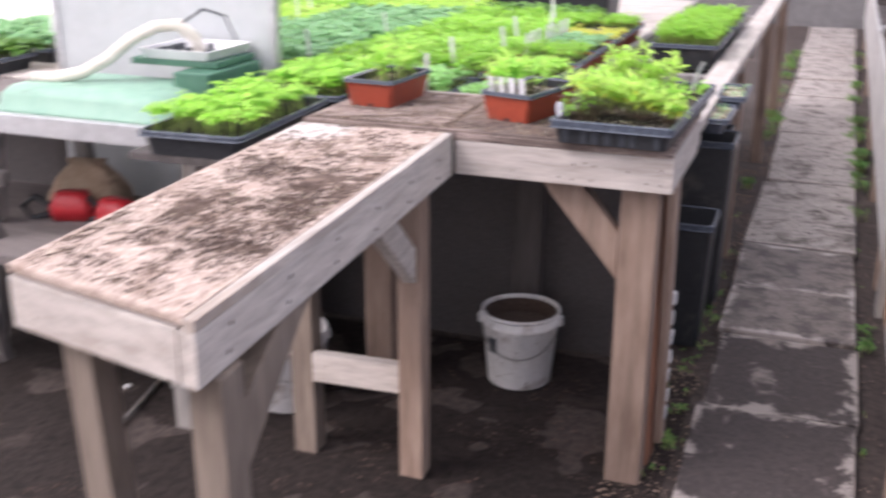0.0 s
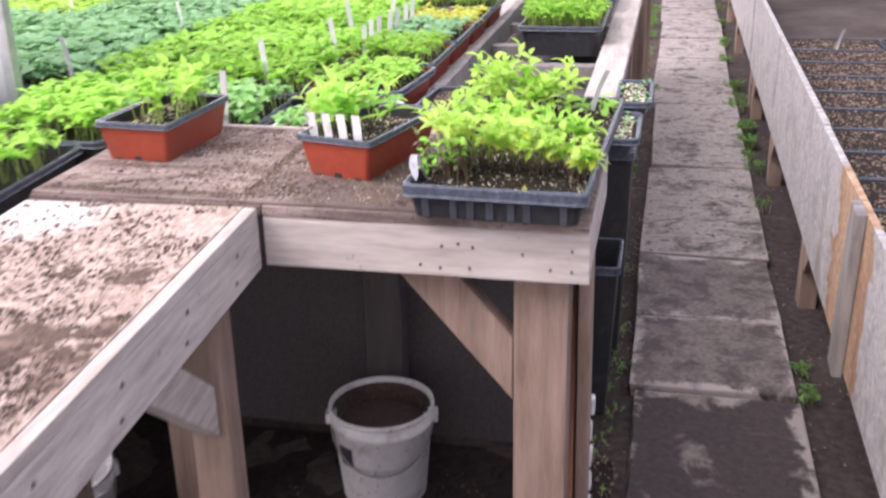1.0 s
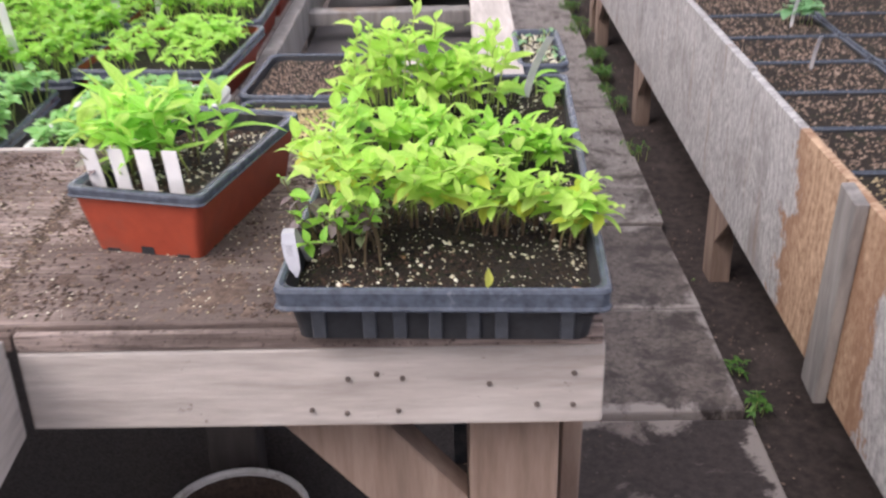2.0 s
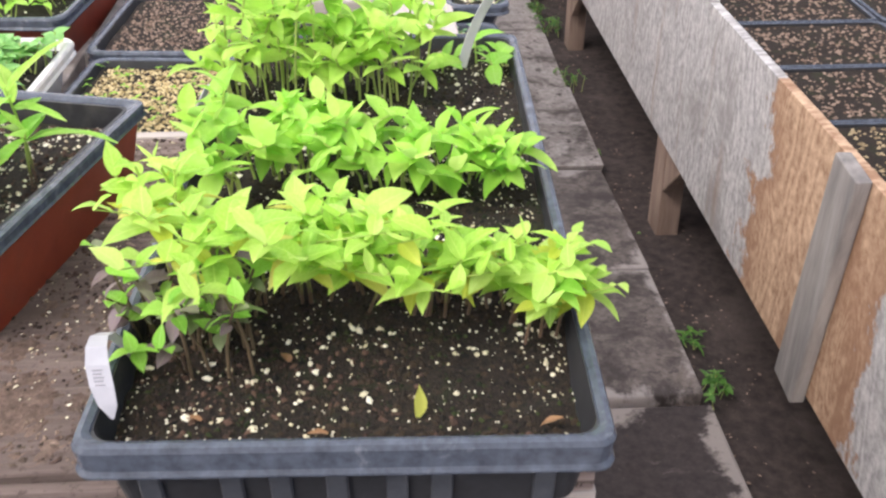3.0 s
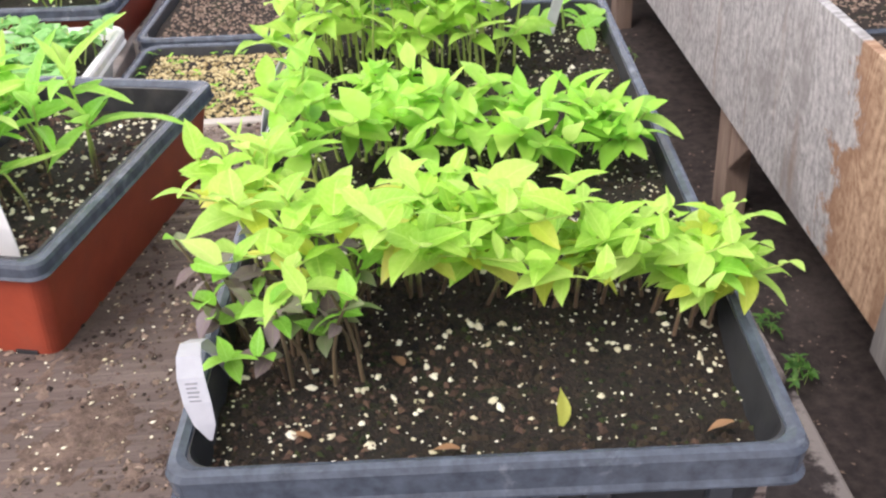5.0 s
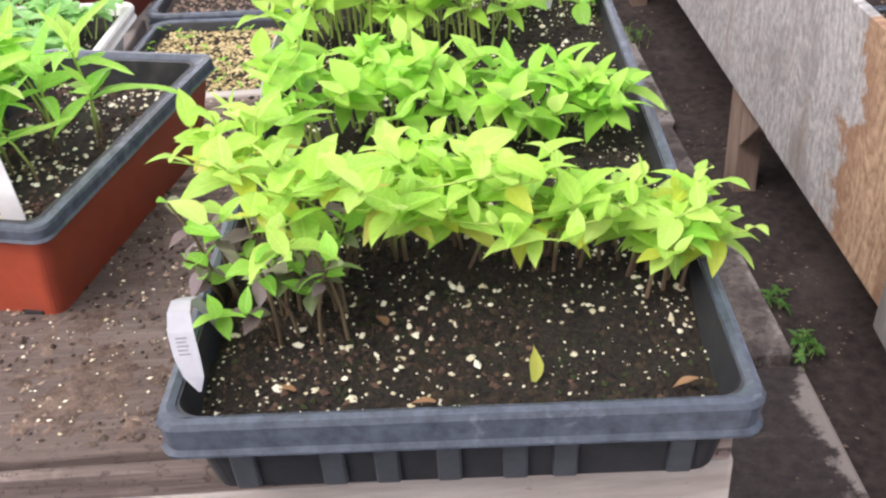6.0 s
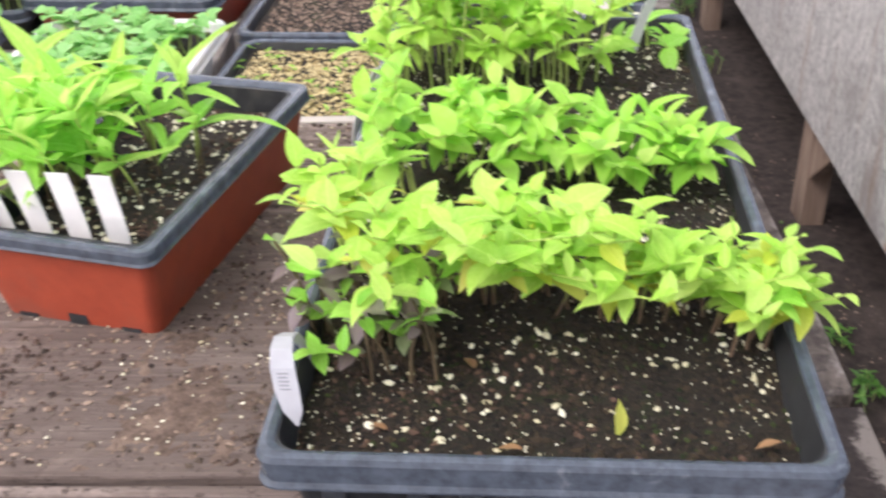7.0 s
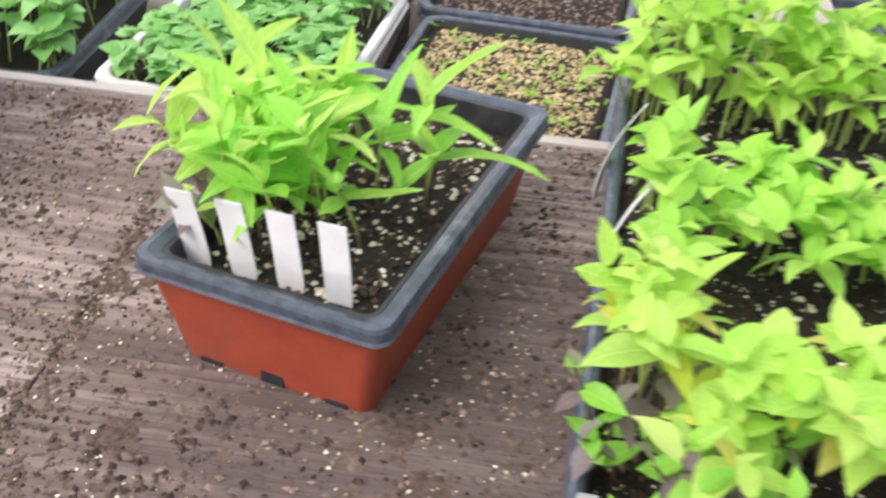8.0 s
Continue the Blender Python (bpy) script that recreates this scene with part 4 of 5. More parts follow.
def terracotta(x, y, turn, w, l, label, seed):
    t = thing("planter", label, "planter", pose(x, y, TOP, 0, 0, turn), "terracotta planters")
    h = 0.072
    part("tub", tub(w + 0.002, l + 0.002, h - 0.004, 0.012, 0.003, 0.009), orange_p, t)
    part("liner", loft([rounded(w - 0.012, l - 0.012, 0.008, 0.045), rounded(w - 0.0125, l - 0.0125, 0.008, h - 0.001), rounded(w - 0.017, l - 0.017, 0.008, h - 0.001), rounded(w - 0.02, l - 0.02, 0.008, 0.045)], closed=True), black_p, t, "dark inner liner")
    steps = [(-0.013, h - 0.004), (-0.011, h - 0.0008), (0.000, h + 0.0018), (0.0075, h + 0.0016), (0.0092, h - 0.0006), (0.0092, h - 0.0062), (0.0112, h - 0.0078), (0.0100, h - 0.0086), (0.0030, h - 0.0070)]
    part("rim", loft([rounded(w + d, l + d, 0.010, z) for d, z in steps], closed=True), rim_p, t, "broad grey rolled rim")
    # black blocks stand in for the dark inside the cut-out notches
    for k, tall in ((-1, 0.003), (0, 0.009), (1, 0.003)):
        part("foot_notch", box(k * w * 0.28 - 0.007, k * w * 0.28 + 0.007, -l / 2 + 0.0095, -l / 2 + 0.016, 0.0005, tall, 0), black_p, t)
    fill(t, w - 0.024, l - 0.024, 0.054, seed, 0.003, 0.008, 420, perlite_m, (0.0006, 0.003))
    fill(t, w - 0.026, l - 0.026, 0.0545, seed, 0.003, 0.008, 900, bark_m, (0.0006, 0.003), None, True)
    return t


o2 = terracotta(-0.690, 2.724, -14, 0.139, 0.250, "terracotta plastic planter of pepper seedlings with four white labels", 3.0)
r2 = random.Random(5)
for i in range(6):
    seedling(o2, r2.uniform(-0.056, -0.036), r2.uniform(-0.07, 0.04), 0.05, r2.uniform(0.055, 0.085), LIME_LANCE, LIME_LANCE, r2, 6, 0.05, 1.05, 3.6, False, rooted_m)
for i in range(20):
    seedling(o2, r2.uniform(-0.052, 0.036), r2.uniform(-0.085, 0.035), 0.05, r2.uniform(0.045, 0.092), LIME_LANCE + GREEN_LANCE + GREEN_SLIM, GREEN_LANCE, r2, 7, 0.028, 0.95, -1.6, False, rooted_m)
for i in range(4):
    seedling(o2, -0.055 + r2.uniform(-0.008, 0.01), r2.uniform(-0.09, -0.02), 0.05, r2.uniform(0.04, 0.065), PURPLE + LIME_SLIM, PURPLE, r2, 4, 0.03, 0.62, 3.9)
for k in range(4):
    label_stake(o2.matrix_basis @ pose(-0.053 + 0.0285 * k, -0.096, 0.045, 10 - 2 * k, -1, 4), 0.064, 0.0155, 0.05)
o1 = terracotta(-1.106, 2.765, -4, 0.142, 0.235, "terracotta plastic planter of leafy green seedlings, unlabelled", 4.0)
behind = []
for i in range(34):
    seedling(o1, r2.uniform(-0.056, 0.056), r2.uniform(-0.055, 0.10), 0.05, r2.uniform(0.05, 0.095), GREEN_FAR + LIME_FAR, GREEN_FAR, r2, 6, 0.025, 0.85, None, behind)
mass(o1, behind, "leafy green seedlings")

# ---- the growing benches behind ----
TAB = 0.785
table = thing("growing_bench", "long low wooden growing bench crowded with seed trays", "bench", pose(0, 0, 0))
for i in range(9):
    y = 3.02 + 0.40 * i
    part("plank", box(-3.6, -0.78, y, y + 0.385, TAB - 0.03, TAB, 0.003), wood_x, table)
# upright dark sheet, added in place of the shade under the bench
part("skirt", box(-3.6, -0.42, 3.235, 3.24, -0.03, TAB - 0.031, 0), shade_sheet_m, table, "added dark sheet for the shade under the bench")
part("leg", box(-0.857, -0.767, 3.165, 3.23, -0.04, TAB - 0.031, 0.004), shade_wood, table, "square post, under-bench shade in its dark colour")
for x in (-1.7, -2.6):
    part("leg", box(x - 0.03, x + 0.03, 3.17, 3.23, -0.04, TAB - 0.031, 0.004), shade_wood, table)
part("rail", box(-0.765, -0.735, 3.29, 6.6, TAB - 0.06, TAB + 0.02, 0.003), batten_m, table)
part("rail", box(-0.372, -0.288, 3.00, 7.4, 0.775, 0.808, 0.004), wood_y, table, "pale plank along the path")
# flat dark sheet, added so the gap between the rails stays as dark as shade
part("liner", box(-0.734, -0.366, 3.66, 7.3, 0.700, 0.706, 0), shade_sheet_m, table, "added dark sheet for the shade below the rail bench")
part("crossbar", box(-0.766, -0.29, 3.0, 3.05, 0.742, 0.772, 0.003), wood_x, table)
part("crossbar", box(-0.766, -0.29, 3.30, 3.35, 0.742, 0.772, 0.003), wood_x, table)
part("crossbar", box(-0.766, -0.29, 3.58, 3.63, 0.742, 0.772, 0.003), wood_x, table)
for y in (4.0, 4.3, 4.7, 6.0, 7.3):
    part("crossbar", box(-0.766, -0.29, y, y + 0.05, 0.742, 0.772, 0.003), batten_m, table)
for y in (4.32, 6.02, 7.32):
    part("leg", box(-0.345, -0.29, y + 0.06, y + 0.13, -0.04, 0.774, 0.004), wood_z, table)
    part("leg", box(-0.79, -0.767, y, y + 0.07, -0.04, TAB - 0.031, 0.004), batten_m, table)

LEAFY = [(0.026, 0.016, 0.5, 0.3), (0.030, 0.019, 0.8, 0.3)]
NARROW = [(0.032, 0.009, 0.6, 0.3), (0.038, 0.010, 0.9, 0.3)]
BROAD = [(0.030, 0.026, 0.5, 0.35), (0.036, 0.029, 0.7, 0.3)]

# right column beside the bench: seed tray, foam tray, terracotta tray
t = plain_tray(-0.638, 3.108, 0.773, 0.205, 0.225, -5, "black tray of golden husks with sprouts starting", 0.045, None, None, 0.038, 6.0, 3000, husk_m, grit_size=(0.0012, 0.003))
crop(t, "sprouting", 0.19, 0.21, 0.038, 75, 0.008, [(0.010, 0.004, 0.5, 0.3)], leaf_mid, 31, 0.7, 3, stems=False)
t = plain_tray(-0.628, 3.355, 0.772, 0.215, 0.23, -4, "black seed tray of dark soil flecked with husks", 0.05, None, None, 0.042, 7.0, 1300, shell_m, grit_size=(0.0012, 0.003))
t = plain_tray(-0.872, 3.105, TAB, 0.205, 0.275, -3, "white foam tray of young cabbage seedlings", 0.055, foam_p, foam_p, 0.045, 8.0, 60)
crop(t, "foliage", 0.19, 0.265, 0.045, 150, 0.030, BROAD, leaf_cabbage, 32, 0.55, 5)
t = plain_tray(-0.89, 3.425, TAB, 0.24, 0.28, -5, "terracotta tray with a dark rim, full of seedlings", 0.07, orange_p, rim_p, 0.06, 9.0, 60)
crop(t, "foliage", 0.21, 0.26, 0.06, 90, 0.035, LEAFY, leaf_green_far, 33, 0.8, 5)
for y, m, hgt, lab in ((3.74, leaf_mid, 0.05, "grassy green seedlings in a terracotta tray"), (4.05, leaf_blue, 0.035, "bluish seedlings in a terracotta tray"), (4.36, leaf_yellow_far, 0.02, "thin yellowish sprouts in a terracotta tray"), (4.67, leaf_mid, 0.05, "seedlings in a terracotta tray")):
    t = plain_tray(-0.90, y, TAB, 0.25, 0.29, 0, lab, 0.07, orange_p, rim_p, 0.06, y, 80, husk_m)
    crop(t, "foliage", 0.22, 0.26, 0.06, 110, hgt, LEAFY if m is leaf_blue else NARROW, m, int(y * 100), 0.9, 5)

# the crowded trays, laid crosswise
LOOKS = [("bluish cabbage seedlings crowded in a black tray", BROAD, leaf_blue, 0.06, 1.0), ("lush green seedlings crowded in a black tray", LEAFY, leaf_mid, 0.075, 1.0), ("bright green seedlings crowded in a black tray", LEAFY, leaf_green_far, 0.075, 1.0), ("yellow green seedlings crowded in a black tray", LEAFY, leaf_lime_far, 0.06, 0.9), ("deep green leafy seedlings in a black tray", BROAD, leaf_deep, 0.06, 1.0), ("mid green cabbage seedlings crowded in a black tray", BROAD, leaf_cabbage, 0.06, 0.75)]
PLAN = [[5, 1, 2, 1, 2, 1, 4, 3], [4, 0, 0, 0, 0, 0, 3, 3], [0, 0, 0, 0, 3, 3, 2, 3], [4, 0, 0, 3, 3, 3, 3, 2]]
for c, column in enumerate(PLAN):
    for k, which in enumerate(column):
        lab, shapes, m, hgt, size = LOOKS[which]
        x, y = -1.285 - 0.565 * c + rnd.uniform(-0.01, 0.01), 3.125 + 0.305 * k - (0.035 if k == 0 else 0) + rnd.uniform(-0.01, 0.01)
        if k == 0 and c in (1, 2) or k == 7 and c == 0:
            continue
        t = plain_tray(x, y, TAB, 0.53, 0.27, rnd.uniform(-2, 2), lab, 0.055, None, None, 0.04, c * 10 + k, 0, step=0.03)
        crop(t, "foliage", 0.54, 0.29, 0.04, 240, hgt, shapes, m, 100 + c * 10 + k, size, 5)
        if rnd.random() < 0.7:
            label_stake(pose(x + rnd.uniform(0.15, 0.25), y - 0.11, TAB + 0.05, rnd.uniform(-8, 8), rnd.uniform(-8, 8), rnd.uniform(-30, 30)), 0.13, 0.014, 0.1)
for x, y in ((-0.985, 3.70), (-0.985, 3.78), (-0.985, 3.86), (-0.98, 3.95), (-0.98, 4.02), (-0.97, 4.1), (-0.97, 4.18)):
    label_stake(pose(x, y, TAB + 0.05, rnd.uniform(-8, 8), rnd.uniform(-8, 8), 20), 0.10, 0.013, 0.1)

# far black trough with plants beyond
trough = thing("trough", "black plastic trough of leafy plants", "trough", pose(-1.33, 5.42, TAB))
part("tub", tub(0.62, 0.34, 0.16, 0.02), black_p, trough)
part("rim", lip(0.62, 0.34, 0.16), rim_p, trough)
fill(trough, 0.60, 0.32, 0.13, 41.0, 0.004, 0.04, 0)
crop(trough, "foliage", 0.58, 0.3, 0.13, 70, 0.12, BROAD, leaf_lime_far, 400, 1.6, 6)

# trays along the path rail
t = plain_tray(-0.50, 4.40, 0.772, 0.24, 0.52, 0, "deep black tray of feathery green seedlings", 0.09, None, None, 0.07, 51.0, 0, step=0.03)
crop(t, "foliage", 0.23, 0.50, 0.07, 420, 0.08, NARROW, leaf_mid, 401, 0.9, 5)
t = plain_tray(-0.50, 5.0, 0.772, 0.24, 0.52, 0, "deep black tray of green seedlings", 0.09, None, None, 0.07, 52.0, 0, step=0.03)
crop(t, "foliage", 0.23, 0.50, 0.07, 300, 0.06, NARROW, leaf_mid, 402, 0.9, 5)
for y in (3.30, 3.555):
    t = plain_tray(-0.262 + (0.01 if y > 3.4 else -0.01), y, 0.75 + (0.012 if y > 3.4 else -0.008), 0.075, 0.23, 0, "small black tray of pale granules and sprouts", 0.045, rim_p, rim_p, 0.038, y, 160, perlite_m, grit_size=(0.002, 0.004))
    crop(t, "sprouting", 0.06, 0.21, 0.038, 16, 0.012, LEAFY, leaf_blue, int(y * 50), 0.4, 3)

# trays beside the bench's arm
TY = 2.49
left_table = thing("side_table", "low steel-edged table beside the potting bench", "table", pose(0, 0, 0))
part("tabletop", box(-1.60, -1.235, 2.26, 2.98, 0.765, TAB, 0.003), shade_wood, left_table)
part("tabletop", box(-2.9, -1.602, TY + 0.03, 2.98, 0.755, TAB, 0.003), darkboard, left_table)
part("edge", box(-2.9, -1.602, TY, TY + 0.027, 0.73, 0.79, 0.004), steel_m, left_table, "pale steel edge")
for x in (-2.3, -1.6):
    part("leg", board((x - 0.12, TY + 0.06, -0.04), (x, TY + 0.06, 0.754), 0.05, 0.04, 0.003, (1, 0, 0)), batten_m, left_table)
    part("leg", board((x + 0.12, 2.9, -0.04), (x, 2.9, 0.754), 0.05, 0.04, 0.003, (1, 0, 0)), batten_m, left_table)
for y, m in ((2.51, leaf_mid), (3.0, leaf_mid)):
    t = plain_tray(-1.425, y, TAB, 0.27, 0.52 if y < 2.9 else 0.4, 3, "black tray of leafy green seedlings beside the bench", 0.062, None, None, 0.045, y * 7, 0, step=0.03)
    crop(t, "foliage", 0.25, 0.48 if y < 2.9 else 0.36, 0.045, 210, 0.075, LEAFY, leaf_green_far, int(y * 90), 1.0, 5)

# ---- the raised cold frames across the path ----
FX = 0.258


def cold_frame(y0, y1, label):
    fr = thing("cold_frame", label, "cold frame", pose(0, 0, 0), "cold frames")
    step = (y1 - y0) / 3
    for k in range(3):
        part("board", box(FX, FX + 0.018, y0 + k * step + 0.001, y0 + (k + 1) * step - 0.001, 0.230, 0.632, 0.002, jitter=0.0025), (bare_mix if y0 < 3 and k == 0 else fence_m), fr, "weathered grey plywood with bare brown patches")
    part("back_board", box(1.55, 1.568, y0, y1, 0.17, 1.30, 0.002), paleboard, fr)
    for y in (y0, y1 - 0.018):
        part("end_panel", prism([(FX + 0.019, 0.17), (1.549, 0.17), (1.549, 1.40), (0.85, 1.02), (FX + 0.019, 0.625)], "y", y, y + 0.018), paleboard, fr, "dusty board end with a sloping top")
        part("trim", board((FX, y + 0.009, 0.632), (0.85, y + 0.009, 1.026), 0.012, 0.03, 0.002, (0, 0, 1)), steel_m, fr, "pale metal edge")
    part("inner_board", box(FX + 0.02, 1.548, y1 - 0.045, y1 - 0.02, 0.18, 0.66, 0.003), darkboard, fr)
    part("floor", box(FX + 0.02, 1.548, y0 + 0.02, y1 - 0.046, 0.36, 0.385, 0.002), darkboard, fr)
    for y in (y0 + 0.03, y0 + 1.62, y0 + 2.9, y1 - 0.12):
        part("leg", box(FX + 0.02, FX + 0.075, y, y + 0.085, -0.04, 0.36, 0.003), wood_z, fr)
        part("brace", prism([(y - 0.001, 0.09), (y - 0.001, 0.33), (y - 0.16, 0.33), (y - 0.16, 0.235)], "x", FX + 0.022, FX + 0.045), wood_z, fr)
    return fr


frame_a = cold_frame(2.57, 6.75, "raised wooden cold frame of seed trays beside the path")
cold_frame(6.83, 11.0, "raised wooden cold frame further along the path")
part("batten", board((FX - 0.0125, 3.288, 0.222), (FX - 0.0125, 3.243, 0.638), 0.078, 0.024, 0.004, (0, 1, 0)), batten_m, frame_a, "grey batten nailed across the boards")
for k in range(13):
    y = 2.80 + 0.285 * k
    if y > 6.5:
        break
    for x in (0.545, 1.10):
        t = plain_tray(x, y, 0.386, 0.53, 0.265, rnd.uniform(-1, 1), "black seed tray of soil strewn with husks", 0.058, None, None, 0.054, k * 3 + x, 520 if x < 1 else 260, dullhusk_m if k < 4 else shell_m, grit_size=(0.003, 0.007), step=0.02)
for x, y in ((0.59, 6.11), (0.85, 6.05), (0.70, 5.07), (0.62, 4.6), (0.88, 5.6)):
    label_stake(pose(x, y, 0.43, rnd.uniform(-10, 10), rnd.uniform(-12, 12), 20), 0.11, 0.014, 0.2)
t = thing("seedling_plant", "grey green seedling in the cold frame", "plant", pose(0.74, 5.1, 0.436))
crop(t, "leaves", 0.06, 0.06, 0, 5, 0.08, BROAD, leaf_blue, 77, 1.6, 5)

# ---- the path ----
path = thing("pavement", "path of worn concrete slabs, the nearest dark with damp dirt", "path", pose(0, 0, 0), "", "structure")
EDGES = [0.2, 0.75, 1.3, 1.85, 2.42, 2.97, 3.527, 3.98, 4.50, 5.06, 5.61, 6.18, 6.79, 7.30, 8.1, 8.85, 9.6, 10.3, 11.0, 11.7, 12.4]
for a, b in zip(EDGES, EDGES[1:]):
    s = rnd.uniform(-0.012, 0.012)
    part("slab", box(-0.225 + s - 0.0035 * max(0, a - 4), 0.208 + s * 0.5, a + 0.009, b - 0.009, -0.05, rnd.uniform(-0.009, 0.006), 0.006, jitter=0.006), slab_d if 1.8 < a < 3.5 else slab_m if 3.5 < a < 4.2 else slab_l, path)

# ---- buckets, pots and tools ----


def bucket(x, y, turn, label, full):
    b = thing("bucket", label, "bucket", pose(x, y, -0.03, 0, 0, turn), "buckets")
    h, ra, rb = 0.235, 0.097, 0.117
    part("body", loft([circle(ra - 0.004, 0), circle(ra, 0.004), circle(rb - 0.003, h - 0.045), circle(rb + 0.002, h - 0.042), circle(rb + 0.002, h - 0.03), circle(rb - 0.001, h - 0.028), circle(rb, h - 0.008), circle(rb - 0.003, h - 0.008), circle(ra - 0.004, 0.006)], True, True), white_p, b, "", True)
    part("rim", loft([circle(rb - 0.004, h - 0.009), circle(rb - 0.002, h), circle(rb + 0.004, h), circle(rb + 0.005, h - 0.008), circle(rb + 0.001, h - 0.012)], closed=True), white_p, b, "", True)
    if full:
        n = 24
        part("soil", loft([circle(0.104, h - 0.055, n), circle(0.06, h - 0.05, n), circle(0.02, h - 0.046, n)], False, True), fill_m, b, "brown soil inside", True)
        part("dirt", loft([circle(rb - 0.0045, h - 0.012), circle(rb - 0.0085, h - 0.06)]), fill_m, b, "soil smeared up the inner wall", True)
    part("handle", tube([(rb * math.cos(a), -rb * 1.03 * math.sin(a) - 0.004, h - 0.035 - 0.085 * math.sin(a)) for a in [math.pi * i / 16 for i in range(17)]], 0.0022, 6), wire_m, b, "thin wire handle", True)
    for s in (-1, 1):
        part("lug", box(s * rb - 0.012, s * rb + 0.012, -0.014, 0.014, h - 0.05, h - 0.022, 0.004), white_p, b)
    v, f = [], []
    for k in range(5):
        a = radians(215 + 5 * k)
        v += [((ra + 0.0125) * math.cos(a), (ra + 0.0125) * math.sin(a), 0.115), ((rb - 0.003) * math.cos(a), (rb - 0.003) * math.sin(a), 0.165)]
    f = [(2 * k, 2 * k + 2, 2 * k + 3, 2 * k + 1) for k in range(4)]
    quick("sticker", v, f, grey_p, b, "worn grey sticker")
    return b


bucket(-0.772, 2.985, 12, "dirty white plastic bucket with soil, under the bench", True)
bucket(-1.37, 2.60, 40, "white plastic bucket behind a bench leg", False)


def nursery_pot(x, y, w, h, label):
    p = thing("nursery_pot", label, "pot", pose(x, y, -0.03), "nursery pots")
    part("tub", tub(w, w, h, 0.02, 0.003, 0.015), black_p, p)
    part("rim", lip(w, w, h, 0.006, 0.02, 0.018), rim_p, p)
    return p


nursery_pot(-0.368, 3.49, 0.20, 0.43, "tall square black nursery pot standing on the earth")
nursery_pot(-0.355, 3.85, 0.20, 0.62, "tall black nursery pot under the bench rail")
nursery_pot(-0.40, 4.15, 0.20, 0.58, "tall black nursery pot under the bench rail")
# the green machine with its hose, on the side table
mach = thing("blower_machine", "pale green enamelled machine with a cream hose", "machine", pose(-1.98, 2.70, TAB))
part("housing", loft([rounded(0.62, 0.36, 0.03, 0), rounded(0.62, 0.36, 0.03, 0.012), rounded(0.60, 0.34, 0.04, 0.016), rounded(0.59, 0.33, 0.05, 0.050), rounded(0.54, 0.29, 0.05, 0.072), rounded(0.46, 0.22, 0.05, 0.078)], True, True), green_m, mach, "", True)
part("bracket", box(0.22, 0.34, 0.0, 0.30, 0.02, 0.12, 0.006), deepgreen_m, mach)
part("shelf", box(0.02, 0.32, 0.08, 0.30, 0.122, 0.142, 0.004), deepgreen_m, mach)
part("hose", tube([(-0.24, -0.06, 0.085), (-0.16, -0.05, 0.088), (-0.08, -0.02, 0.105), (-0.01, 0.01, 0.145), (0.05, 0.05, 0.20), (0.11, 0.09, 0.235), (0.17, 0.12, 0.24), (0.21, 0.14, 0.20), (0.22, 0.16, 0.15)], 0.019, 12), hose_m, mach, "bent cream corrugated hose", True)
part("tray_box", loft([rounded(0.22, 0.22, 0.01, 0.143), rounded(0.25, 0.25, 0.01, 0.172), rounded(0.232, 0.232, 0.01, 0.172), rounded(0.212, 0.212, 0.01, 0.148)], True, True), tag_p, mach, "shallow white tray")
mach.children[-1].location = (0.18, 0.19, 0)
for k in range(7):
    part("nozzle", box(0.085 + 0.028 * k, 0.099 + 0.028 * k, 0.12 + 0.03 * (k % 3), 0.17 + 0.03 * (k % 2), 0.149, 0.168 + 0.006 * (k % 3), 0.004), grey_p, mach, "grey fitting lying in the tray")
part("cable", tube([(0.2, 0.1, 0.25), (0.26, 0.12, 0.29), (0.32, 0.14, 0.27), (0.34, 0.16, 0.2)], 0.004, 6), black_p, mach, "", True)

panel = thing("sheet_panel", "tall pale grey sheet panel standing among the trays", "panel", pose(-2.02, 3.035, -0.03))
part("sheet", box(-0.41, 0.41, -0.008, 0.008, 0.0, 2.0, 0.003), panel_m, panel)
for x in (-0.415, 0.415):
    part("edge_rail", box(x - 0.012, x + 0.012, -0.015, 0.015, 0.0, 2.0, 0.004), steel_m, panel)


def red_tool(x, y, z, turn):
    r = thing("power_tool", "red plastic power tool with a black strap", "tool", pose(x, y, z, 0, 0, turn) @ Matrix.Scale(0.78, 4), "red tools")
    part("body", loft([rounded(0.16, 0.09, 0.03, 0), rounded(0.18, 0.11, 0.04, 0.05), rounded(0.12, 0.08, 0.03, 0.11)], True, True), red_m, r, "", True)
    part("handle", tube([(-0.08, 0, 0.05), (-0.15, 0, 0.09), (-0.20, 0, 0.05), (-0.17, 0, 0.0), (-0.08, 0, 0.02)], 0.013, 8), black_p, r, "black loop handle", True)
    return r


shelf = thing("low_shelf", "low dark wooden shelf under the side table", "shelf", pose(0, 0, 0))
part("board", box(-2.9, -1.5, 2.3, 2.95, 0.40, 0.43, 0.003), darkboard, shelf)
for x in (-2.8, -1.56):
    for y in (2.36, 2.89):
        part("leg", box(x - 0.025, x + 0.025, y - 0.025, y + 0.025, -0.04, 0.399, 0.003), batten_m, shelf)
red_tool(-2.14, 2.66, 0.431, 20)
red_tool(-1.96, 2.64, 0.431, -10)
trestle = thing("trestle", "dark wooden trestle leaning under the side table", "trestle", pose(0, 0, 0))
for k in range(3):
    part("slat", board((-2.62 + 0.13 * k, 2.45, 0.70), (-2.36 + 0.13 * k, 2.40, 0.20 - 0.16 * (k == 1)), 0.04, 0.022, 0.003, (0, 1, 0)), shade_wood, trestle)
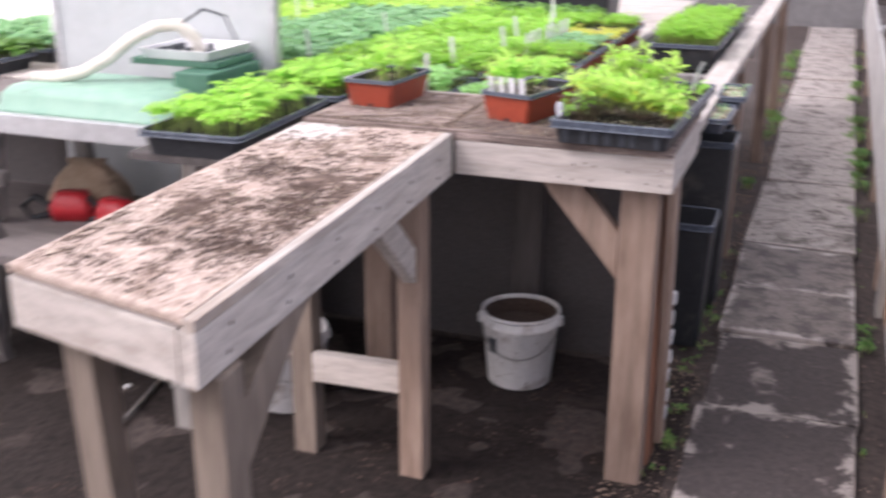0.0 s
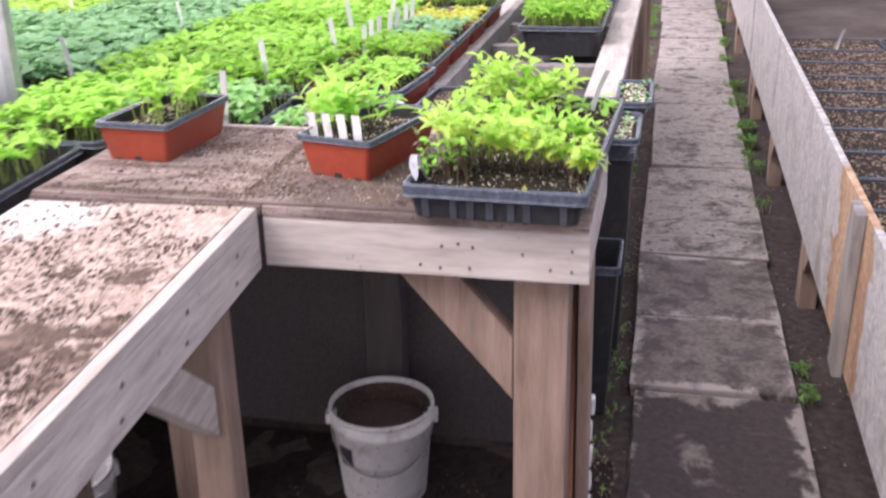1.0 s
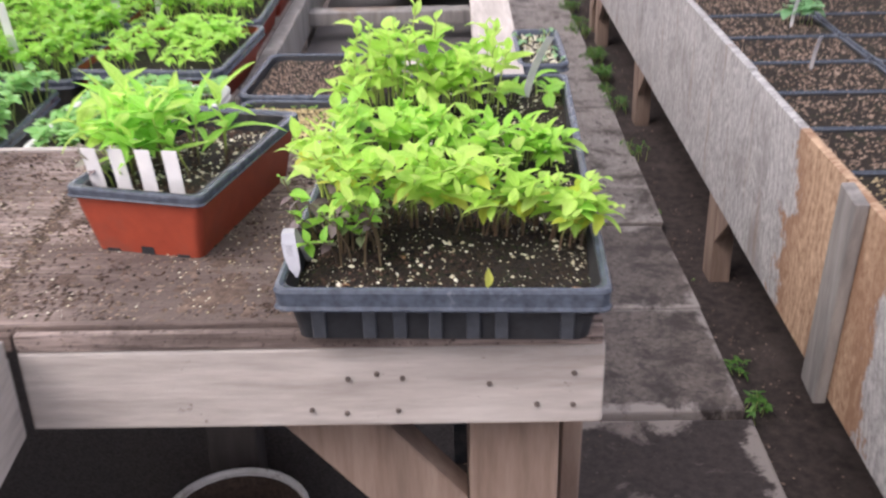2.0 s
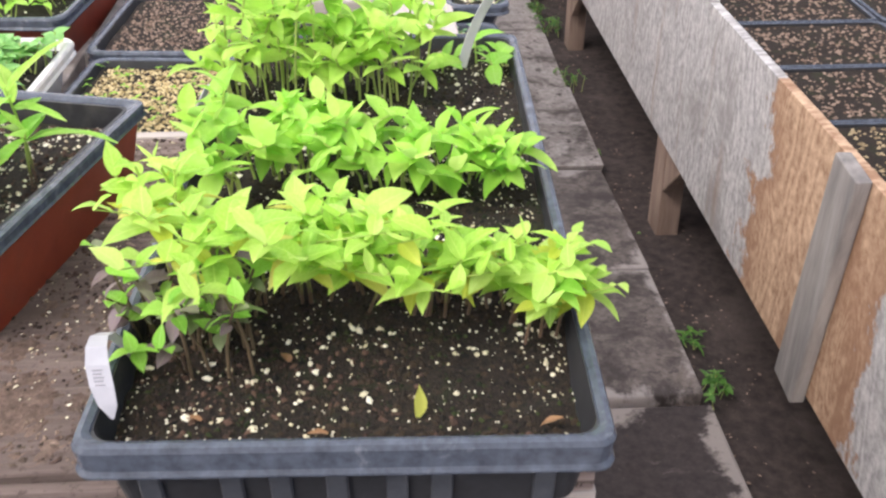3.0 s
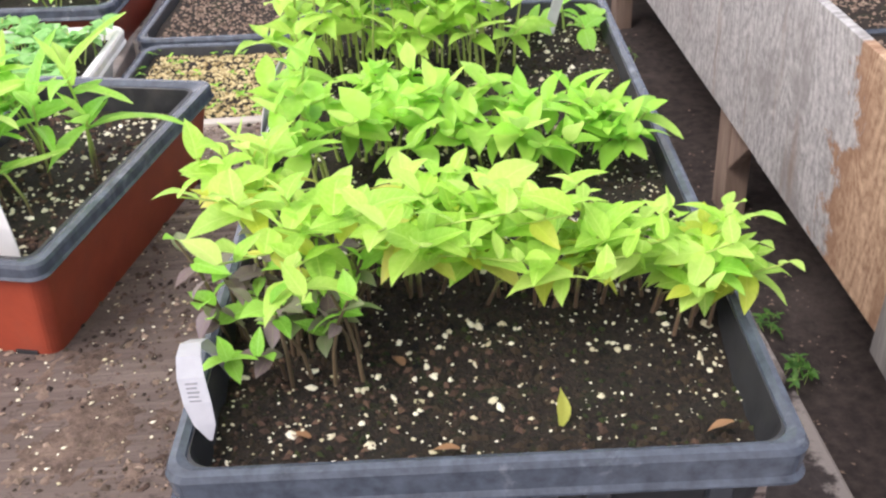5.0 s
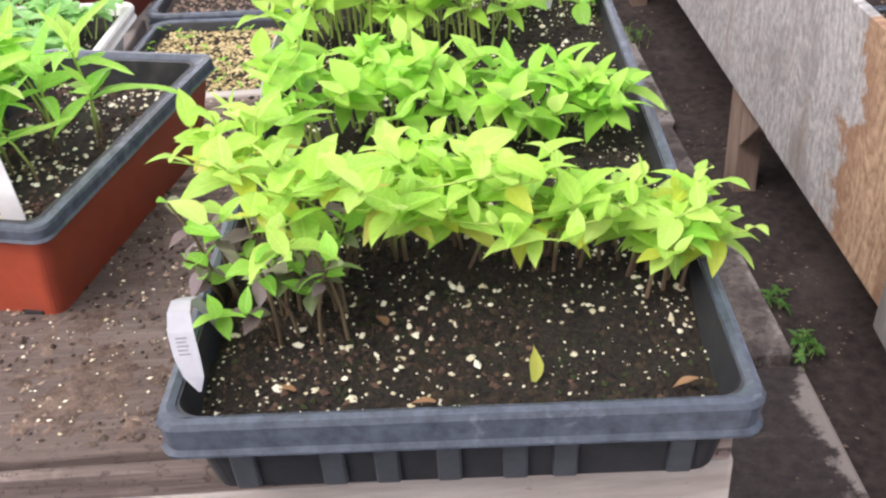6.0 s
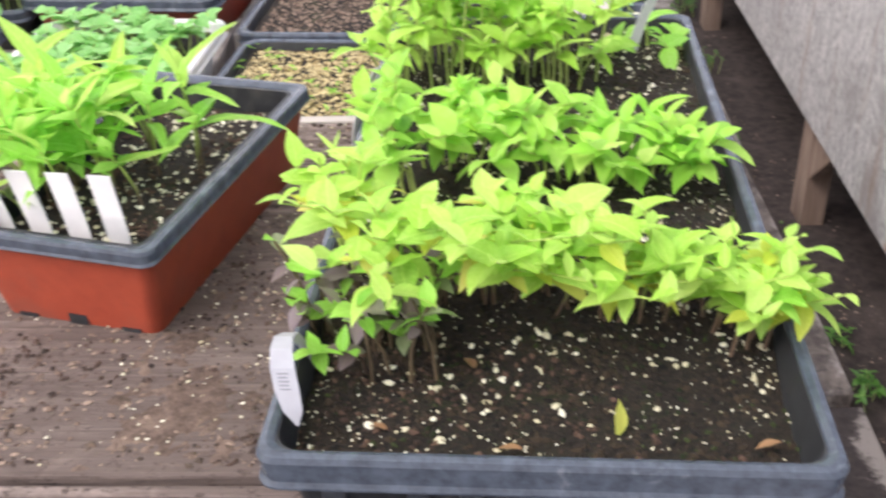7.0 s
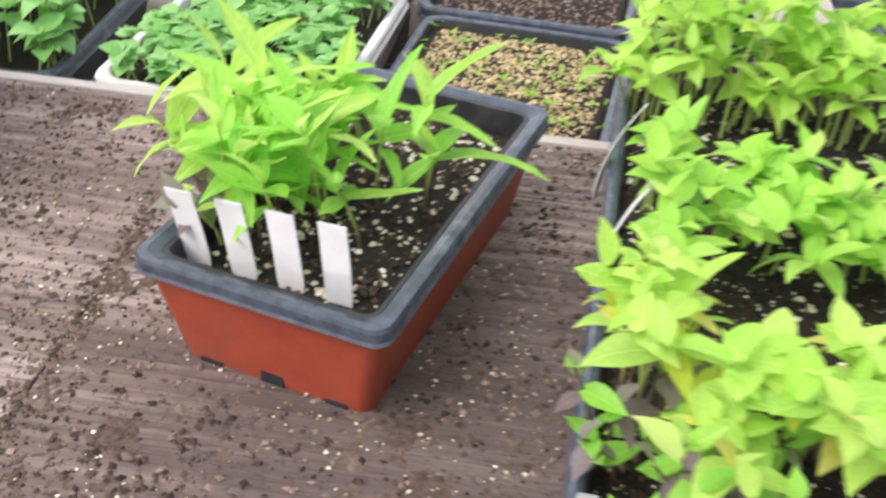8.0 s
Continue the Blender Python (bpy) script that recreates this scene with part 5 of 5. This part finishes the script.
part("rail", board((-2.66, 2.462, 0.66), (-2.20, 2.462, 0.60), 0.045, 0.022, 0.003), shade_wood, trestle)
sack = thing("sack", "crumpled tan paper sack under the side table", "sack", pose(-2.20, 2.82, 0.431, 0, 0, 15))
part("paper", loft([rounded(0.26, 0.12, 0.02, 0), rounded(0.25, 0.13, 0.03, 0.04), rounded(0.20, 0.09, 0.03, 0.09), rounded(0.12, 0.04, 0.015, 0.13), rounded(0.13, 0.010, 0.004, 0.15)], True, True), tan_m, sack, "", True)

# ---- litter, soil and weeds ----
rl = random.Random(21)


def litter(name, n, area, size, material, label, z, patchy=9.0, cut=0.05, m=None, seed=3, fuzz=0.12):
    spots = []
    while len(spots) < n:
        x, y = rl.uniform(area[0], area[1]), rl.uniform(area[2], area[3])
        if noise.noise(Vector((x * patchy, y * patchy, seed))) + 0.5 * noise.noise(Vector((x * patchy * 3.7, y * patchy * 3.7, seed + 9))) + rl.uniform(-fuzz, fuzz) < cut:
            continue
        p = Vector((x, y, z))
        spots.append(tuple(m(p)) if m else tuple(p))
    v, f = specks(spots, size, 0.6, seed)
    return tagged(quick(name, v, f, material, None, label), "", "debris", "", "stuff")


v, f = drift(-AW + 0.012, -0.024, -ALEN + 0.02, -0.006, TOP - 0.0024, 0.0021, 0.0032, 3.0, 9.0, 0.48, ((-0.15, -0.55, 0.17, 0.75), (-0.15, -0.85, 0.16, 0.6), (-0.05, -0.25, 0.10, 0.55), (-0.2, -0.06, 0.07, 0.5), (-0.34, -0.08, 0.13, -0.9), (-0.34, -0.45, 0.15, -0.4)))
ob = quick("spilt_soil", [tuple(arm_place(p)) for p in v], f, drift_m, None, "thin layer of brown soil caked on the bench boards", True)
tagged(ob, "", "debris", "", "stuff")
v, f = drift(-1.20, -0.29, 2.475, 2.912, TOP - 0.0004, 0.0017, 0.0032, 7.0, 12.0, 0.62, ((-0.84, 2.7, 0.06, 0.4), (-1.15, 2.49, 0.07, 0.4), (-0.61, 2.56, 0.13, 0.5), (-0.70, 2.52, 0.1, 0.3)))
tagged(quick("spilt_soil", v, f, drift_m, None, "thin layer of brown soil caked on the plywood top", True), "", "debris", "", "stuff")
litter("spilt_soil", 9000, (-AW + 0.01, -0.025, -ALEN + 0.02, 0.02), (0.0004, 0.0024), crumb_m, "spilt potting soil lying on the bench", TOP - 0.0015, 6, 0.0, arm_place, 3, 0.5)
litter("spilt_soil", 1100, (-AW + 0.01, -0.025, -ALEN + 0.02, 0.0), (0.0012, 0.0055), crumb_m, "larger clods of soil on the bench", TOP - 0.001, 6, 0.0, arm_place, 3, 0.5)
litter("spilt_soil", 10000, (-1.19, -0.30, 2.48, 2.912), (0.0003, 0.0016), crumb_m, "spilt potting soil lying on the bench", TOP + 0.0003, 8, 0.05, None, 5, 0.5)
litter("spilt_soil", 1700, (-1.19, -0.30, 2.48, 2.912), (0.0010, 0.0042), crumb_m, "larger clods of soil on the bench", TOP + 0.0006, 8, 0.1, None, 5, 0.4)
litter("spilt_soil", 3600, (-AW + 0.01, -0.025, -ALEN + 0.02, 0.0), (0.0008, 0.0046), clod_m, "dark clods of soil on the bench", TOP - 0.001, 9, 0.15, arm_place, 23, 0.3)
litter("spilt_soil", 4200, (-0.30, -0.03, -1.10, -0.42), (0.0008, 0.0042), clod_m, "dark soil heaped on the bench boards", TOP - 0.001, 7, 0.0, arm_place, 29, 0.35)
litter("spilt_soil", 5200, (-1.19, -0.30, 2.48, 2.912), (0.0005, 0.0030), clod_m, "dark clods of soil on the bench", TOP + 0.0006, 10, 0.18, None, 25, 0.3)
litter("spilt_perlite", 420, (-AW + 0.01, -0.01, -ALEN + 0.02, 0.02), (0.0008, 0.0022), perlite_m, "pale perlite grains lying on the bench", TOP, 7, 0.0, arm_place, 3)
litter("spilt_soil", 2600, (-1.19, -0.30, 2.48, 2.912), (0.0009, 0.0030), shell_m, "pale brown crumbs of soil on the bench", TOP + 0.0006, 12, 0.0, None, 15, 0.5)
litter("spilt_perlite", 1200, (-1.19, -0.30, 2.48, 2.912), (0.0006, 0.0018), perlite_m, "pale perlite grains lying on the bench", TOP + 0.001, 9, 0.0, None, 6)
for x0, y0, x1, y1, n in ((-0.840, 2.50, -0.85, 2.905, 900), (-1.20, 2.498, -0.81, 2.499, 700), (-1.15, 2.50, -0.95, 2.60, 500)):
    spots = [(x0 + (x1 - x0) * q + rl.gauss(0, 0.006), y0 + (y1 - y0) * q + rl.gauss(0, 0.006), TOP + 0.0005) for q in (rl.random() for _ in range(n))]
    v, f = specks(spots, (0.0008, 0.003), 0.6, n)
    tagged(quick("spilt_soil", v, f, crumb_m, None, "spilt soil gathered along a joint of the bench top"), "", "debris", "", "stuff")
litter("ground_debris", 5000, (-1.8, -0.24, 1.6, 4.2), (0.002, 0.007), clod_m, "clods and debris on the earth floor", -0.03, 4, 0.0, None, 8)
litter("ground_debris", 4200, (-0.40, -0.22, 1.6, 9), (0.0015, 0.006), shell_m, "husks and grit beside the path", -0.026, 4, 0.0, None, 9)
litter("ground_debris", 700, (0.2, 0.36, 1.6, 9), (0.0015, 0.005), shell_m, "husks and grit beside the path", -0.026, 4, 0.0, None, 10)
litter("path_grit", 500, (-0.22, 0.2, 2.0, 6), (0.001, 0.003), crumb_m, "grit on the concrete slabs", 0.002, 5, 0.0, None, 12)


def weed(x, y, spread, count, size, seed, upright=0.03):
    w = thing("weed", "small green weed growing beside the slabs", "weed", pose(x, y, -0.03), "weeds")
    crop(w, "leaves", spread, spread * 1.4, 0, count, upright, NARROW + LEAFY, leaf_deep, seed, size, 5, stems=True)
    return w


weed(0.245, 3.56, 0.05, 8, 0.7, 501, 0.04)
weed(0.245, 3.74, 0.04, 6, 0.6, 502, 0.02)
for k in range(16):
    weed(-0.265 + rnd.uniform(-0.03, 0.015), rnd.uniform(2.55, 4.4), rnd.uniform(0.03, 0.07), rnd.randrange(5, 12), rnd.uniform(0.2, 0.36), 570 + k, 0.012)
for k in range(46):
    y = rnd.choice((rnd.uniform(2.2, 5.5), rnd.uniform(5.5, 10.5), rnd.uniform(5.5, 10.5)))
    weed((-0.285 if rnd.random() < 0.6 else 0.235) + rnd.uniform(-0.05, 0.012), y, rnd.uniform(0.04, 0.10), rnd.randrange(3, 9) if y < 5 else rnd.randrange(10, 26), rnd.uniform(0.22, 0.45) if y < 5 else rnd.uniform(0.45, 0.8), 510 + k, 0.015 if y < 5 else 0.05)

# ---- grey sheet and pipe leaning at the cold frame's end ----
sheet = thing("leaning_sheet", "grey ribbed metal sheet leaning at the cold frame's end", "sheet", pose(0, 0, 0))
part("panel", prism([(2.12, -0.03), (2.135, -0.03), (2.50, 0.60), (2.485, 0.60)], "x", 0.30, 0.95), dull_m, sheet)
for k in range(5):
    part("ridge", prism([(2.108, -0.03), (2.121, -0.03), (2.484, 0.60), (2.470, 0.60)], "x", 0.33 + 0.13 * k, 0.355 + 0.13 * k), dull_m, sheet)
part("pipe", tube([(0.285, 2.10, -0.03), (0.283, 2.22, 0.2), (0.280, 2.33, 0.40), (0.285, 2.40, 0.52), (0.31, 2.43, 0.60), (0.36, 2.44, 0.63)], 0.010, 10), dull_m, sheet, "bent dull grey pipe", True)

stick = thing("stick", "thin dark stick lying on the damp mud", "stick", pose(0, 0, 0))
part("rod", tube([(-1.70, 2.15, -0.018), (-1.80, 2.60, -0.018)], 0.008, 6), batten_m, stick, "", True)
for x, y in ((-1.866, 2.489), (-0.43, 2.27), (-0.41, 2.25), (-0.44, 2.20)):
    s = part("pebble", loft([circle(0.004, 0, 8), circle(0.011, 0.005, 8), circle(0.009, 0.011, 8), circle(0.003, 0.014, 8)], True, True), white_p, None, "", True)
    s.location = (x, y, -0.032)
    tagged(s, "small white pebble lying on the dark earth", "pebble", "pebbles")
